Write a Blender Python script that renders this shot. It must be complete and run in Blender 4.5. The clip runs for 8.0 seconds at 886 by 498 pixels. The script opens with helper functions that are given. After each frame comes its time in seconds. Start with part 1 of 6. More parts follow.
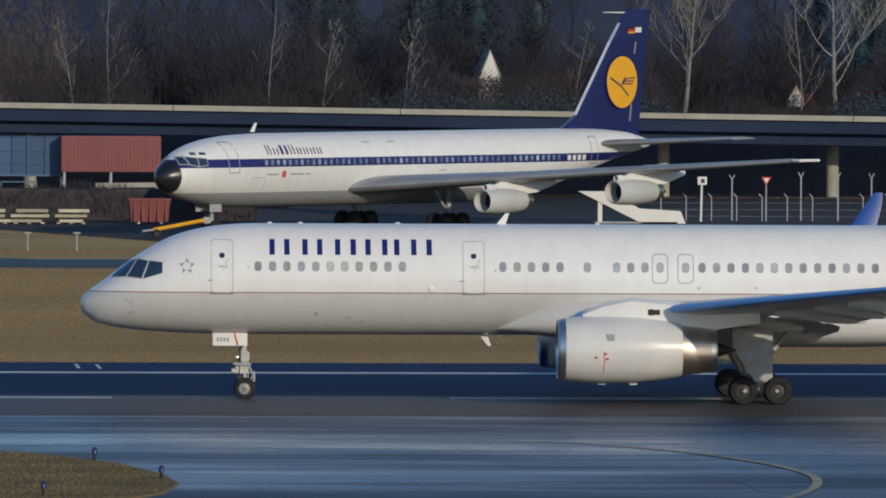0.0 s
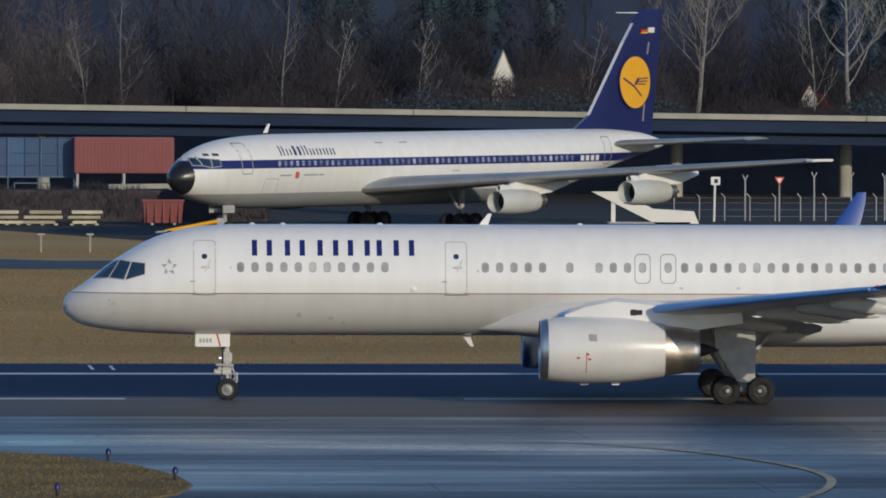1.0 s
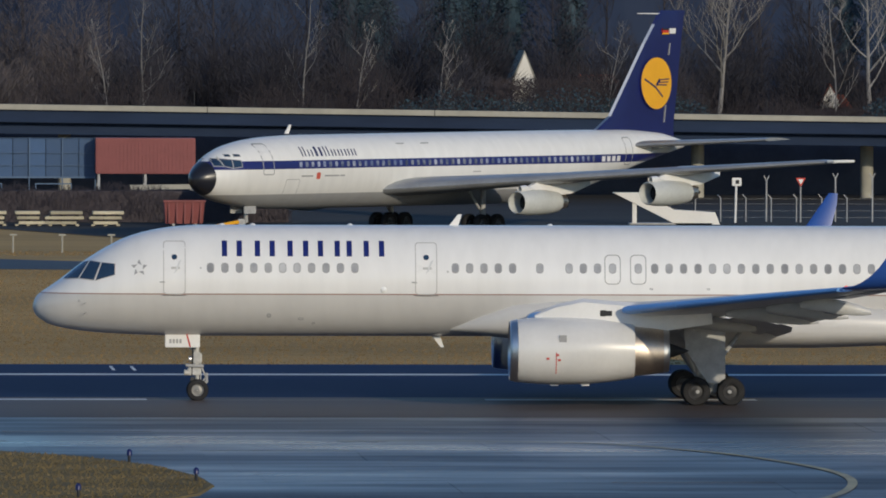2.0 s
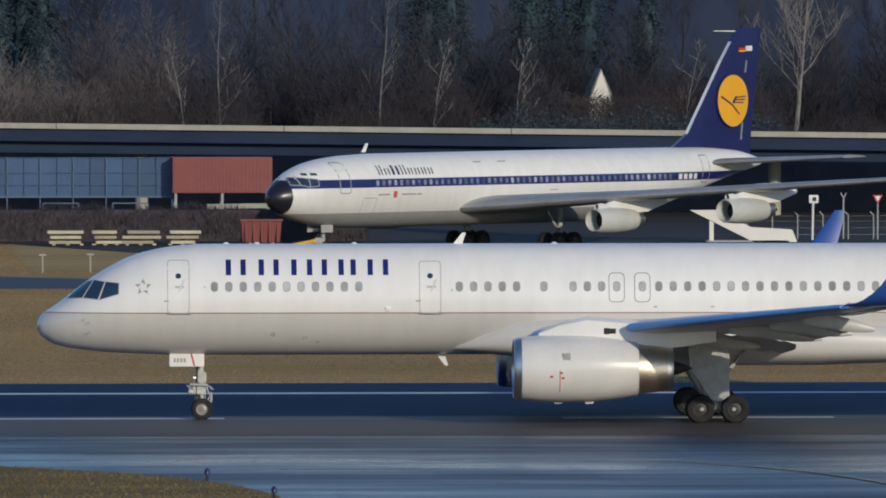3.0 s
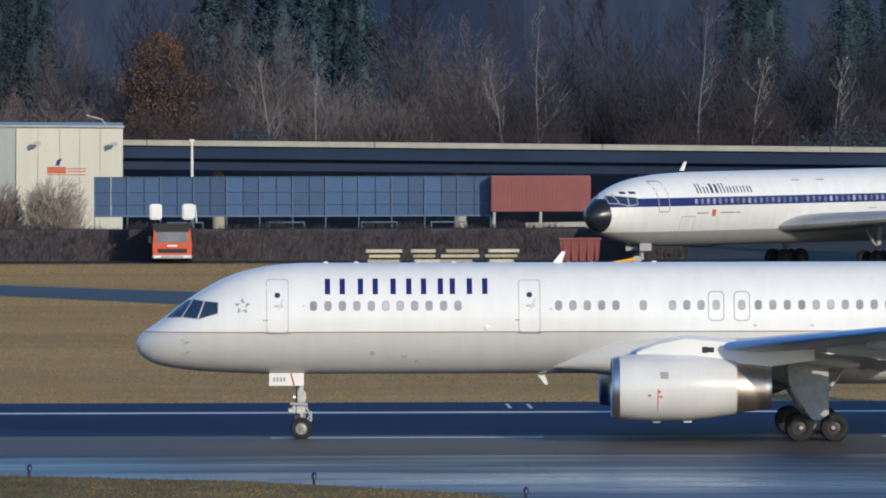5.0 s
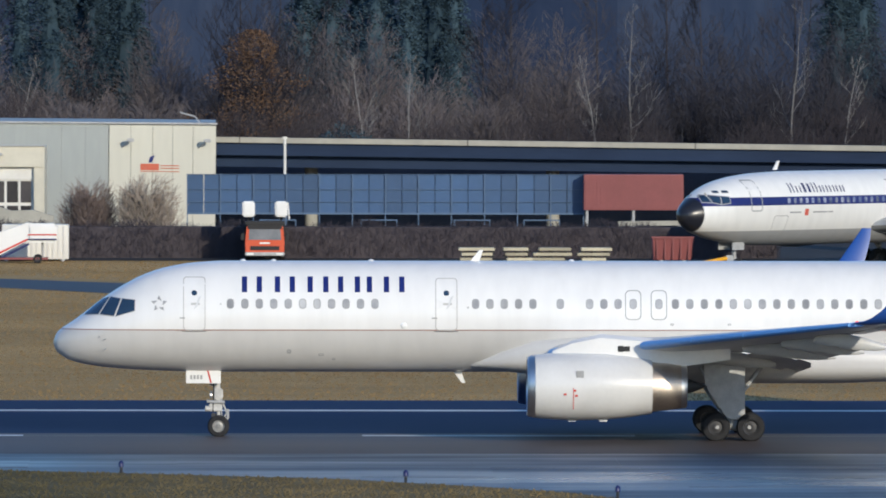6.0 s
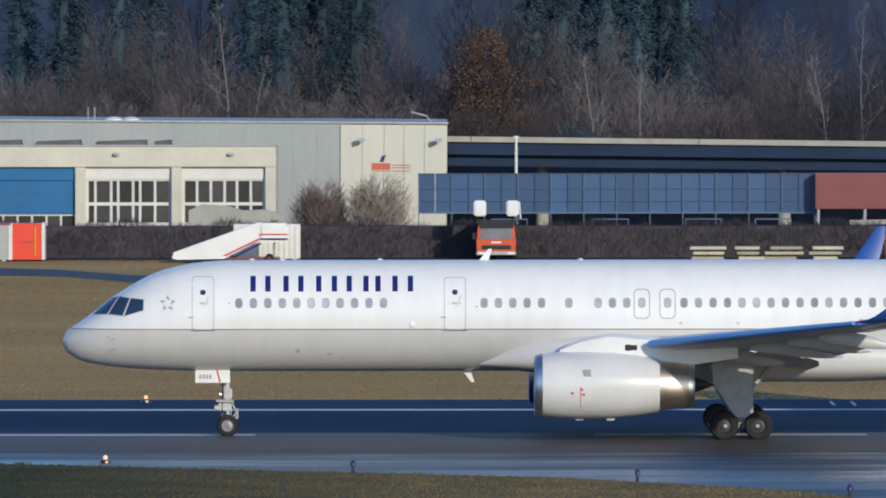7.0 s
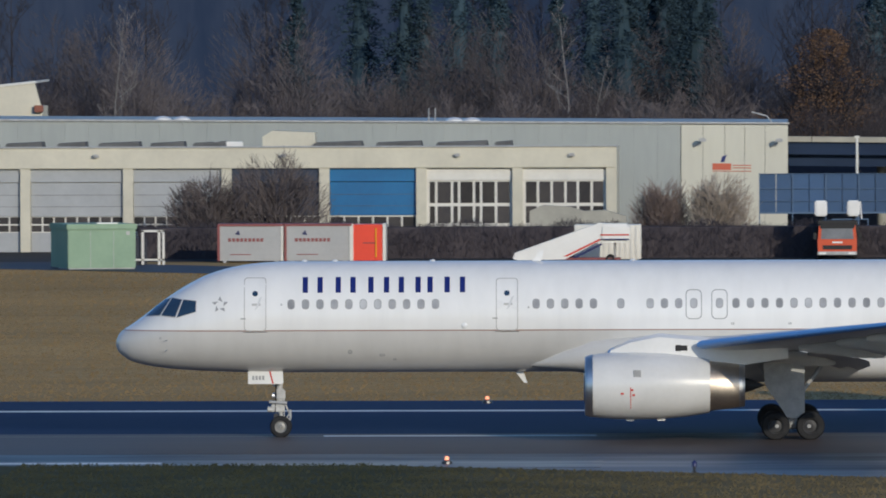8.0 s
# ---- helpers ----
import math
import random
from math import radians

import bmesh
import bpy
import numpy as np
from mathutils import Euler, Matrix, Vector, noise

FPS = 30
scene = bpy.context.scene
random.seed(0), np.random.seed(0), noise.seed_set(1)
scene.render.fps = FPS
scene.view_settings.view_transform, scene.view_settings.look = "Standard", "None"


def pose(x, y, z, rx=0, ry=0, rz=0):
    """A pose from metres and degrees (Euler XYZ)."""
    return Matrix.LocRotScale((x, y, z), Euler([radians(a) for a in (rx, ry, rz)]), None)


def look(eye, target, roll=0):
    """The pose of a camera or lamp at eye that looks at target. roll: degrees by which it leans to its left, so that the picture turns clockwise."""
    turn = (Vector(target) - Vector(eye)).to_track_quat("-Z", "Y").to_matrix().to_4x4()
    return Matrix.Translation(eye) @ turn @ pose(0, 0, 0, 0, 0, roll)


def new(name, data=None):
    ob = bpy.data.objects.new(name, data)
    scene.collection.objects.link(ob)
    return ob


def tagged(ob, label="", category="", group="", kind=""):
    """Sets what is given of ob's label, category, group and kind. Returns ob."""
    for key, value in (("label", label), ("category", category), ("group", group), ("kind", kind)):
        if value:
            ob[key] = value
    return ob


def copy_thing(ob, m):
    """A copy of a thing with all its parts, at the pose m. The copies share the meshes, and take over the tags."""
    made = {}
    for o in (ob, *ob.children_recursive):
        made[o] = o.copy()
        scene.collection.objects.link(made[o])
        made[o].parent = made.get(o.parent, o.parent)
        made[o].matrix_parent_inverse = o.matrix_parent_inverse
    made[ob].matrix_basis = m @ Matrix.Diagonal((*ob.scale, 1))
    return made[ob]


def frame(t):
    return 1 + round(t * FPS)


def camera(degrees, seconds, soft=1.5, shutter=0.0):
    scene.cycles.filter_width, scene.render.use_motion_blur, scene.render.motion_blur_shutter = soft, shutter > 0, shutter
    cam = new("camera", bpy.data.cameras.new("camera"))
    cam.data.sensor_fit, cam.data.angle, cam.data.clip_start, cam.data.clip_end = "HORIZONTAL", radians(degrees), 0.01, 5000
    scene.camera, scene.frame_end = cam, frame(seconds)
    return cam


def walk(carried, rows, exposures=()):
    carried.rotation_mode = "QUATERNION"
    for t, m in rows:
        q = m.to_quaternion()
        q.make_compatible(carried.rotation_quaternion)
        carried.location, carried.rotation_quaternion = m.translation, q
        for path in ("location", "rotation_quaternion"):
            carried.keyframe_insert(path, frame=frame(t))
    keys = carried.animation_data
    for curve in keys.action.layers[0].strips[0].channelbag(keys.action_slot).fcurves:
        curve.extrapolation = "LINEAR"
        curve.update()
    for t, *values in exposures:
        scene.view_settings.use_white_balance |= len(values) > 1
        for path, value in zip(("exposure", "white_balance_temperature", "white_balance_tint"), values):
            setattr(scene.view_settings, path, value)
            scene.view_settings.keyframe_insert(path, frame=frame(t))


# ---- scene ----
# ---- camera ----
D2R = math.pi / 180
EYE = (0.0, 0.0, 16.5)
cam = camera(4.276, 8.0, soft=1.8, shutter=0.15)
# seconds, turn to the left, tilt down, roll (degrees)
PAN = [
    (0.0, -3.6110, 1.4870, 0.270), (0.5, -3.5626, 1.4889, 0.210), (1.0, -3.5466, 1.4842, 0.160),
    (1.2, -3.5480, 1.4842, 0.160), (2.3, -3.3820, 1.4766, 0.190), (2.5, -3.3356, 1.4668, 0.180),
    (3.0, -3.0716, 1.3929, -0.012), (3.5, -2.7290, 1.3873, -0.212), (4.0, -2.5341, 1.3627, -0.194),
    (4.5, -2.1901, 1.2938, -0.330), (4.7, -1.8120, 1.2980, -0.340), (5.8, -1.2130, 1.3076, 0.120),
    (6.0, -1.0860, 1.3106, 0.080), (6.5, -0.2931, 1.3125, -0.023), (7.0, 0.0317, 1.3150, -0.045),
    (7.5, 0.9361, 1.3088, -0.153), (8.0, 1.6781, 1.3095, -0.196),
]


def cam_pose(turn, down, roll):
    a, b = turn * D2R, down * D2R
    way = Vector((-math.sin(a) * math.cos(b), math.cos(a) * math.cos(b), -math.sin(b)))
    return look(EYE, Vector(EYE) + way * 400, roll)


walk(cam, [(t, cam_pose(a, b, r)) for t, a, b, r in PAN], exposures=[(0.0, -0.40, 5900, 11), (1.0, -0.40, 5900, 11), (2.5, -0.36, 5900, 11), (3.5, -0.25, 5850, 11), (4.5, -0.03, 5750, 11), (6.0, 0.12, 5550, 11), (6.5, 0.08, 5500, 11), (7.2, -0.06, 5500, 11), (8.0, -0.32, 5500, 11)])

# ---- light ----
SUN_EL, SUN_FROM = 15.0, Vector((0.42, -0.91, 0.0)).normalized()
world = bpy.data.worlds.new("world")
scene.world = world
world.use_nodes = True
wn = world.node_tree.nodes
sky = wn.new("ShaderNodeTexSky")
sky.sky_type, sky.sun_disc = "NISHITA", False
sky.sun_elevation = SUN_EL * D2R
sky.sun_rotation = math.atan2(SUN_FROM.x, SUN_FROM.y)
sky.air_density, sky.dust_density, sky.ozone_density = 1.0, 0.3, 3.5
wn["Background"].inputs["Strength"].default_value = 0.15
world.node_tree.links.new(sky.outputs[0], wn["Background"].inputs["Color"])
sun = new("sun", bpy.data.lights.new("sun", "SUN"))
sun.data.energy, sun.data.angle, sun.data.color = 3.2, 0.5 * D2R, (1.0, 0.83, 0.57)
sun.matrix_world = look(SUN_FROM * 100 + Vector((0, 0, 100 * math.tan(SUN_EL * D2R))), (0, 0, 0))


# ---- materials ----
def mat(name, col, col2=None, rough=0.6, metal=0.0, scale=1.0, fine=12.0, bump=0.0, spec=0.5, vary=0.0, contrast=0.25, rough2=None, stretch=None, coat=0.0, world_space=False):
    """Two scales of noise mix col and col2; bump, gloss and a shift per object besides."""
    m = bpy.data.materials.new(name)
    m.use_nodes = True
    n, l = m.node_tree.nodes, m.node_tree.links
    b = n["Principled BSDF"]
    b.inputs["Roughness"].default_value, b.inputs["Metallic"].default_value = rough, metal
    b.inputs["Specular IOR Level"].default_value = spec if rough < 0.75 else min(spec, 0.06)
    b.inputs["Coat Weight"].default_value = coat
    b.inputs["Coat Roughness"].default_value = 0.12
    col2 = col2 or tuple(c * 0.8 for c in col)
    tc = n.new("ShaderNodeTexCoord")
    mp = n.new("ShaderNodeMapping")
    if stretch:
        mp.inputs["Scale"].default_value = stretch
    l.new(n.new("ShaderNodeNewGeometry").outputs["Position"] if world_space else tc.outputs["Object"], mp.inputs[0])
    big, small = n.new("ShaderNodeTexNoise"), n.new("ShaderNodeTexNoise")
    for t, s in ((big, scale), (small, fine)):
        t.inputs["Scale"].default_value, t.inputs["Detail"].default_value = s, 6.0
        l.new(mp.outputs[0], t.inputs["Vector"])
    add = n.new("ShaderNodeMath")
    add.operation = "MULTIPLY_ADD"
    l.new(small.outputs["Fac"], add.inputs[0])
    add.inputs[1].default_value = 0.4
    l.new(big.outputs["Fac"], add.inputs[2])
    r = n.new("ShaderNodeMapRange")
    r.inputs["From Min"].default_value, r.inputs["From Max"].default_value = 0.7 - contrast, 0.7 + contrast
    l.new(add.outputs[0], r.inputs["Value"])
    mix = n.new("ShaderNodeMix")
    mix.data_type = "RGBA"
    mix.inputs[6].default_value, mix.inputs[7].default_value = (*col, 1), (*col2, 1)
    l.new(r.outputs[0], mix.inputs[0])
    out = mix.outputs[2]
    if vary:
        info, hs = n.new("ShaderNodeObjectInfo"), n.new("ShaderNodeHueSaturation")
        vr = n.new("ShaderNodeMapRange")
        vr.inputs["To Min"].default_value, vr.inputs["To Max"].default_value = 1 - vary, 1 + vary
        l.new(info.outputs["Random"], vr.inputs["Value"])
        l.new(vr.outputs[0], hs.inputs["Value"])
        l.new(out, hs.inputs["Color"])
        out = hs.outputs[0]
    l.new(out, b.inputs["Base Color"])
    if rough2 is not None:
        rr = n.new("ShaderNodeMapRange")
        rr.inputs["To Min"].default_value, rr.inputs["To Max"].default_value = rough, rough2
        l.new(r.outputs[0], rr.inputs["Value"])
        l.new(rr.outputs[0], b.inputs["Roughness"])
    if bump:
        bp = n.new("ShaderNodeBump")
        bp.inputs["Strength"].default_value, bp.inputs["Distance"].default_value = bump, 0.05
        l.new(small.outputs["Fac"], bp.inputs["Height"])
        l.new(bp.outputs[0], b.inputs["Normal"])
    return m


def banded(name, bands, rough=0.3, coat=0.3, dirt=0.1):
    """Paint in level bands by height: [(from z, colour), ...] upward, with streaky dirt."""
    m = bpy.data.materials.new(name)
    m.use_nodes = True
    n, l = m.node_tree.nodes, m.node_tree.links
    b = n["Principled BSDF"]
    b.inputs["Roughness"].default_value, b.inputs["Coat Weight"].default_value = rough, coat
    b.inputs["Coat Roughness"].default_value = 0.15
    tc, sep = n.new("ShaderNodeTexCoord"), n.new("ShaderNodeSeparateXYZ")
    l.new(tc.outputs["Object"], sep.inputs[0])
    mr = n.new("ShaderNodeMapRange")
    mr.inputs["From Min"].default_value, mr.inputs["From Max"].default_value = 0.0, 10.0
    l.new(sep.outputs["Z"], mr.inputs["Value"])
    ramp = n.new("ShaderNodeValToRGB")
    ramp.color_ramp.interpolation = "CONSTANT"
    els = ramp.color_ramp.elements
    els[0].position, els[0].color = 0.0, (*bands[0][1], 1)
    els[1].position, els[1].color = bands[1][0] / 10, (*bands[1][1], 1)
    for z, c in bands[2:]:
        els.new(z / 10).color = (*c, 1)
    l.new(mr.outputs[0], ramp.inputs[0])
    mp = n.new("ShaderNodeMapping")
    mp.inputs["Scale"].default_value = (1.6, 1.0, 0.35)
    l.new(tc.outputs["Object"], mp.inputs[0])
    ns = n.new("ShaderNodeTexNoise")
    ns.inputs["Scale"].default_value, ns.inputs["Detail"].default_value = 1.3, 8.0
    l.new(mp.outputs[0], ns.inputs["Vector"])
    dr = n.new("ShaderNodeMapRange")
    dr.inputs["From Min"].default_value, dr.inputs["From Max"].default_value = 0.35, 0.7
    dr.inputs["To Min"].default_value, dr.inputs["To Max"].default_value = 1.0, 1.0 - dirt
    l.new(ns.outputs["Fac"], dr.inputs["Value"])
    mul = n.new("ShaderNodeMix")
    mul.data_type, mul.blend_type = "RGBA", "MULTIPLY"
    mul.inputs[0].default_value = 1.0
    l.new(ramp.outputs[0], mul.inputs[6])
    l.new(dr.outputs[0], mul.inputs[7])
    l.new(mul.outputs[2], b.inputs["Base Color"])
    return m


def glow(name, col, power):
    m = mat(name, col, rough=0.4)
    b = m.node_tree.nodes["Principled BSDF"]
    b.inputs["Emission Color"].default_value, b.inputs["Emission Strength"].default_value = (*col, 1), power
    return m


WHITE = mat("white_paint", (0.80, 0.79, 0.77), (0.72, 0.71, 0.69), 0.3, scale=0.8, fine=7, coat=0.3)
WINGGREY = mat("grey_wing_paint", (0.66, 0.66, 0.65), (0.55, 0.55, 0.55), 0.35, scale=0.9, fine=8)
# bare slats mirror the sky; that blue is put into the colour
SLAT = mat("slat_sky_blue", (0.16, 0.38, 0.78), (0.14, 0.33, 0.68), 0.35, 0.0, scale=0.6, fine=9)
METAL = mat("bare_metal", (0.78, 0.77, 0.76), (0.66, 0.65, 0.64), 0.36, 1.0, scale=2, fine=15)
BURNT = mat("burnt_nozzle_metal", (0.78, 0.68, 0.56), (0.58, 0.50, 0.42), 0.42, 1.0, scale=1.5, fine=12)
GEARGREY = mat("gear_grey_paint", (0.45, 0.45, 0.45), (0.3, 0.3, 0.3), 0.45, scale=3, fine=20)
RIM = mat("dull_rim_metal", (0.060, 0.060, 0.064), (0.035, 0.035, 0.038), 0.6, 0.2, scale=4, fine=20)
RUBBER = mat("black_rubber", (0.022, 0.022, 0.024), (0.04, 0.04, 0.042), 0.75, scale=4, fine=30, bump=0.2)
DARK = mat("dark_opening", (0.012, 0.012, 0.014), (0.02, 0.02, 0.022), 0.7)
# blue sky reflection is put partly into the glass colour
GLASS = mat("window_glass_sky_tint", (0.02, 0.04, 0.08), (0.03, 0.06, 0.11), 0.06, spec=0.8)
CABIN = mat("cabin_window_shade", (0.42, 0.42, 0.42), (0.28, 0.28, 0.29), 0.2, scale=1.5, fine=4, vary=0.35)
SEAM = mat("seam_grey", (0.36, 0.36, 0.36), (0.28, 0.28, 0.28), 0.5)
DOORSEAM = mat("pale_door_seam", (0.52, 0.51, 0.49), (0.42, 0.41, 0.40), 0.5)
HUB = mat("bright_hub_metal", (0.34, 0.33, 0.31), (0.20, 0.20, 0.19), 0.5, 0.2, scale=4, fine=20)
BLUE = mat("dark_blue_paint", (0.012, 0.022, 0.16), (0.010, 0.018, 0.13), 0.35, scale=1, fine=8)
WINGLET = mat("blue_winglet_paint", (0.03, 0.09, 0.34), (0.025, 0.075, 0.30), 0.3)
NAVY = mat("navy_paint", (0.010, 0.014, 0.10), (0.008, 0.011, 0.08), 0.35, scale=1, fine=8)
YELLOW = mat("golden_yellow_paint", (0.80, 0.40, 0.01), (0.74, 0.36, 0.01), 0.4)
RED = mat("red_paint", (0.55, 0.04, 0.02), (0.45, 0.03, 0.02), 0.45)
BLACKP = mat("black_paint", (0.012, 0.013, 0.02), (0.02, 0.021, 0.028), 0.3)
CONC = mat("pale_concrete", (0.42, 0.40, 0.34), (0.30, 0.29, 0.25), 0.85, scale=0.5, fine=3, bump=0.2)
# bluish shade on the viaduct's side, put into the girder colour
GIRDER = mat("girder_blue_shade", (0.030, 0.046, 0.088), (0.020, 0.030, 0.058), 0.8, scale=0.3, fine=2, stretch=(0.3, 1, 1))


# ---- building blocks ----
def finish(bm, smooth=False, angle=None):
    bmesh.ops.recalc_face_normals(bm, faces=bm.faces)
    if smooth:
        for f in bm.faces:
            f.smooth = True
    return bm


def part(name, bm, material, parent=None, label="", smooth=False, at=None):
    """Links a bmesh as one mesh object under a thing or a part."""
    finish(bm, smooth)
    me = bpy.data.meshes.new(name)
    bm.to_mesh(me)
    bm.free()
    if smooth:
        me.set_sharp_from_angle(angle=radians(40))
    me.materials.append(material)
    ob = new(name, me)
    if parent:
        ob.parent = parent
    if at is not None:
        ob.matrix_basis = at
    if label:
        tagged(ob, label)
    return ob


def thing(name, label, category, group="", m=None):
    ob = new(name)
    ob.empty_display_size = 0.5
    if m is not None:
        ob.matrix_basis = m
    return tagged(ob, label, category, group)


def box(x0, x1, y0, y1, z0, z1, bevel=0.0, bm=None):
    bm = bm or bmesh.new()
    m = Matrix.LocRotScale(((x0 + x1) / 2, (y0 + y1) / 2, (z0 + z1) / 2), None, (x1 - x0, y1 - y0, z1 - z0))
    g = bmesh.ops.create_cube(bm, size=1, matrix=m)
    if bevel:
        es = {e for v in g["verts"] for e in v.link_edges}
        bmesh.ops.bevel(bm, geom=list(es), offset=bevel, segments=2, affect="EDGES")
    return bm


def tube(p0, p1, r0, r1=None, n=8, bm=None, cap=True):
    bm = bm or bmesh.new()
    r1 = r0 if r1 is None else r1
    p0, p1 = Vector(p0), Vector(p1)
    d = (p1 - p0).normalized()
    u = d.orthogonal().normalized()
    w = d.cross(u)
    rings = []
    for p, r in ((p0, r0), (p1, r1)):
        rings.append([bm.verts.new(p + (u * math.cos(2 * math.pi * k / n) + w * math.sin(2 * math.pi * k / n)) * r) for k in range(n)])
    for k in range(n):
        bm.faces.new((rings[0][k], rings[0][(k + 1) % n], rings[1][(k + 1) % n], rings[1][k]))
    if cap:
        bm.faces.new(rings[0]), bm.faces.new(rings[1])
    return bm


def loft(rings, bm=None, closed=True, cap=(True, True)):
    bm = bm or bmesh.new()
    vs = [[bm.verts.new(p) for p in r] for r in rings]
    n = len(rings[0])
    for a, b in zip(vs, vs[1:]):
        for k in range(n if closed else n - 1):
            bm.faces.new((a[k], a[(k + 1) % n], b[(k + 1) % n], b[k]))
    if cap[0]:
        bm.faces.new(vs[0])
    if cap[1]:
        bm.faces.new(vs[-1])
    return bm


def spin(profile, c, axis="x", n=40, bm=None, closed=False):
    """Turns (along, radius) pairs about an axis through c."""
    rings = []
    for a, r in profile:
        ring = []
        for k in range(n):
            s, t = math.sin(2 * math.pi * k / n) * r, math.cos(2 * math.pi * k / n) * r
            ring.append({"x": (c[0] + a, c[1] + s, c[2] + t), "y": (c[0] + s, c[1] + a, c[2] + t), "z": (c[0] + s, c[1] + t, c[2] + a)}[axis])
        rings.append(ring)
    if closed:
        rings.append(rings[0])
    return loft(rings, bm, cap=(False, False))


def prism(pts, y0, y1, bm=None):
    """An outline in x and z, given thickness along y."""
    bm = bm or bmesh.new()
    return loft([[(x, y0, z) for x, z in pts], [(x, y1, z) for x, z in pts]], bm)


def sheet(name, pts, z, material, label, kind="structure"):
    bm = bmesh.new()
    bm.faces.new([bm.verts.new((x, y, z)) for x, y in pts])
    return tagged(part(name, bm, material), label, name.replace("_", " "), kind=kind)


def curve(xs, ys):
    """A smooth monotone curve through the points."""
    xs, ys = np.array(xs, float), np.array(ys, float)
    d = np.diff(ys) / np.diff(xs)
    m = np.concatenate([[d[0]], [(0 if a * b <= 0 else 2 * a * b / (a + b)) for a, b in zip(d, d[1:])], [d[-1]]])

    def f(x):
        x = min(max(x, xs[0]), xs[-1])
        i = min(int(np.searchsorted(xs, x, side="right")) - 1, len(d) - 1)
        h = xs[i + 1] - xs[i]
        t = (x - xs[i]) / h
        return float((2 * t**3 - 3 * t**2 + 1) * ys[i] + (t**3 - 2 * t**2 + t) * h * m[i] + (-2 * t**3 + 3 * t**2) * ys[i + 1] + (t**3 - t**2) * h * m[i + 1])

    return f


class Hull:
    """A fuselage: crown, keel, half width and height of the widest line along x."""

    def __init__(self, crown, keel, wide, mid, shift=0.0):
        self.top, self.low, self.wide, self.mid = (curve(*zip(*c)) for c in (crown, keel, wide, mid))
        self.end, self.shift = crown[-1][0], shift

    def ring(self, x, n=56):
        zt, zb, w, zc = self.top(x), self.low(x), self.wide(x), self.mid(x)
        out = []
        for k in range(n):
            a = 2 * math.pi * k / n
            s, c = math.sin(a), math.cos(a)
            out.append((x - self.shift, w * c, zc + (zt - zc if s > 0 else zc - zb) * s))
        return out

    def skin(self, x, z, side=-1, off=0.0):
        x0 = x
        zt, zb, w, zc = self.top(x0), self.low(x0), self.wide(x0), self.mid(x0)
        k = (z - zc) / ((zt - zc) if z > zc else (zc - zb))
        k = max(-0.97, min(0.97, k))
        y = w * math.sqrt(1 - k * k)
        ny, nz = math.sqrt(1 - k * k), k
        return Vector((x - self.shift, side * (y + off * ny), z + off * nz))

    def body(self, x0, x1, bm=None):
        xs, x = [], x0
        while x < x1 - 1e-4:
            xs.append(x)
            x += 0.05 if x < 0.5 else 0.12 if x < 1.5 else 0.3 if x < 7 or x > 30 else 0.9
        xs.append(x1)
        return loft([self.ring(max(x, 0.006)) for x in xs], bm)

    def plate(self, pts, side=-1, off=0.006, bm=None):
        """A thin plate with the outline pts (x, z), laid on the skin."""
        bm = bm or bmesh.new()
        if len(pts) < 8:
            pts = [(a[0] + (b[0] - a[0]) * q / 4, a[1] + (b[1] - a[1]) * q / 4) for a, b in zip(pts, pts[1:] + pts[:1]) for q in range(4)]
            shells = (1.0, 0.75, 0.5, 0.25)
        else:
            shells = (1.0,)
        cx, cz = sum(p[0] for p in pts) / len(pts), sum(p[1] for p in pts) / len(pts)
        rows = [[bm.verts.new(self.skin(cx + (x - cx) * f, cz + (z - cz) * f, side, off)) for x, z in pts] for f in shells]
        base = [bm.verts.new(self.skin(x, z, side, -0.02)) for x, z in pts]
        c = bm.verts.new(self.skin(cx, cz, side, off))
        n = len(pts)
        for k in range(n):
            for a, b in zip(rows, rows[1:]):
                bm.faces.new((a[k], a[(k + 1) % n], b[(k + 1) % n], b[k]))
            bm.faces.new((rows[-1][k], rows[-1][(k + 1) % n], c))
            bm.faces.new((rows[0][k], base[k], base[(k + 1) % n], rows[0][(k + 1) % n]))
        return bm

    def strip(self, x0, x1, z0, z1, side=-1, off=0.006, rows=6, bm=None):
        """A rectangle on the skin, bent with it."""
        bm = bm or bmesh.new()
        grid = [[bm.verts.new(self.skin(x, z0 + (z1 - z0) * k / rows, side, o)) for x, o in ((x0, -0.02), (x0, off), (x1, off), (x1, -0.02))] for k in range(rows + 1)]
        for a, b in zip(grid, grid[1:]):
            for k in range(3):
                bm.faces.new((a[k], a[k + 1], b[k + 1], b[k]))
        bm.faces.new(grid[0]), bm.faces.new(grid[-1])
        return bm

    def frame_line(self, x0, x1, z0, z1, w=0.03, r=0.12, side=-1, off=0.005):
        """A thin rounded outline on the skin."""
        o, i = rounded(x0, x1, z0, z1, r), rounded(x0 + w, x1 - w, z0 + w, z1 - w, r - w * 0.7)
        bm = bmesh.new()
        a = [bm.verts.new(self.skin(x, z, side, off)) for x, z in o]
        b = [bm.verts.new(self.skin(x, z, side, off)) for x, z in i]
        n = len(o)
        for k in range(n):
            bm.faces.new((a[k], a[(k + 1) % n], b[(k + 1) % n], b[k]))
        return bm


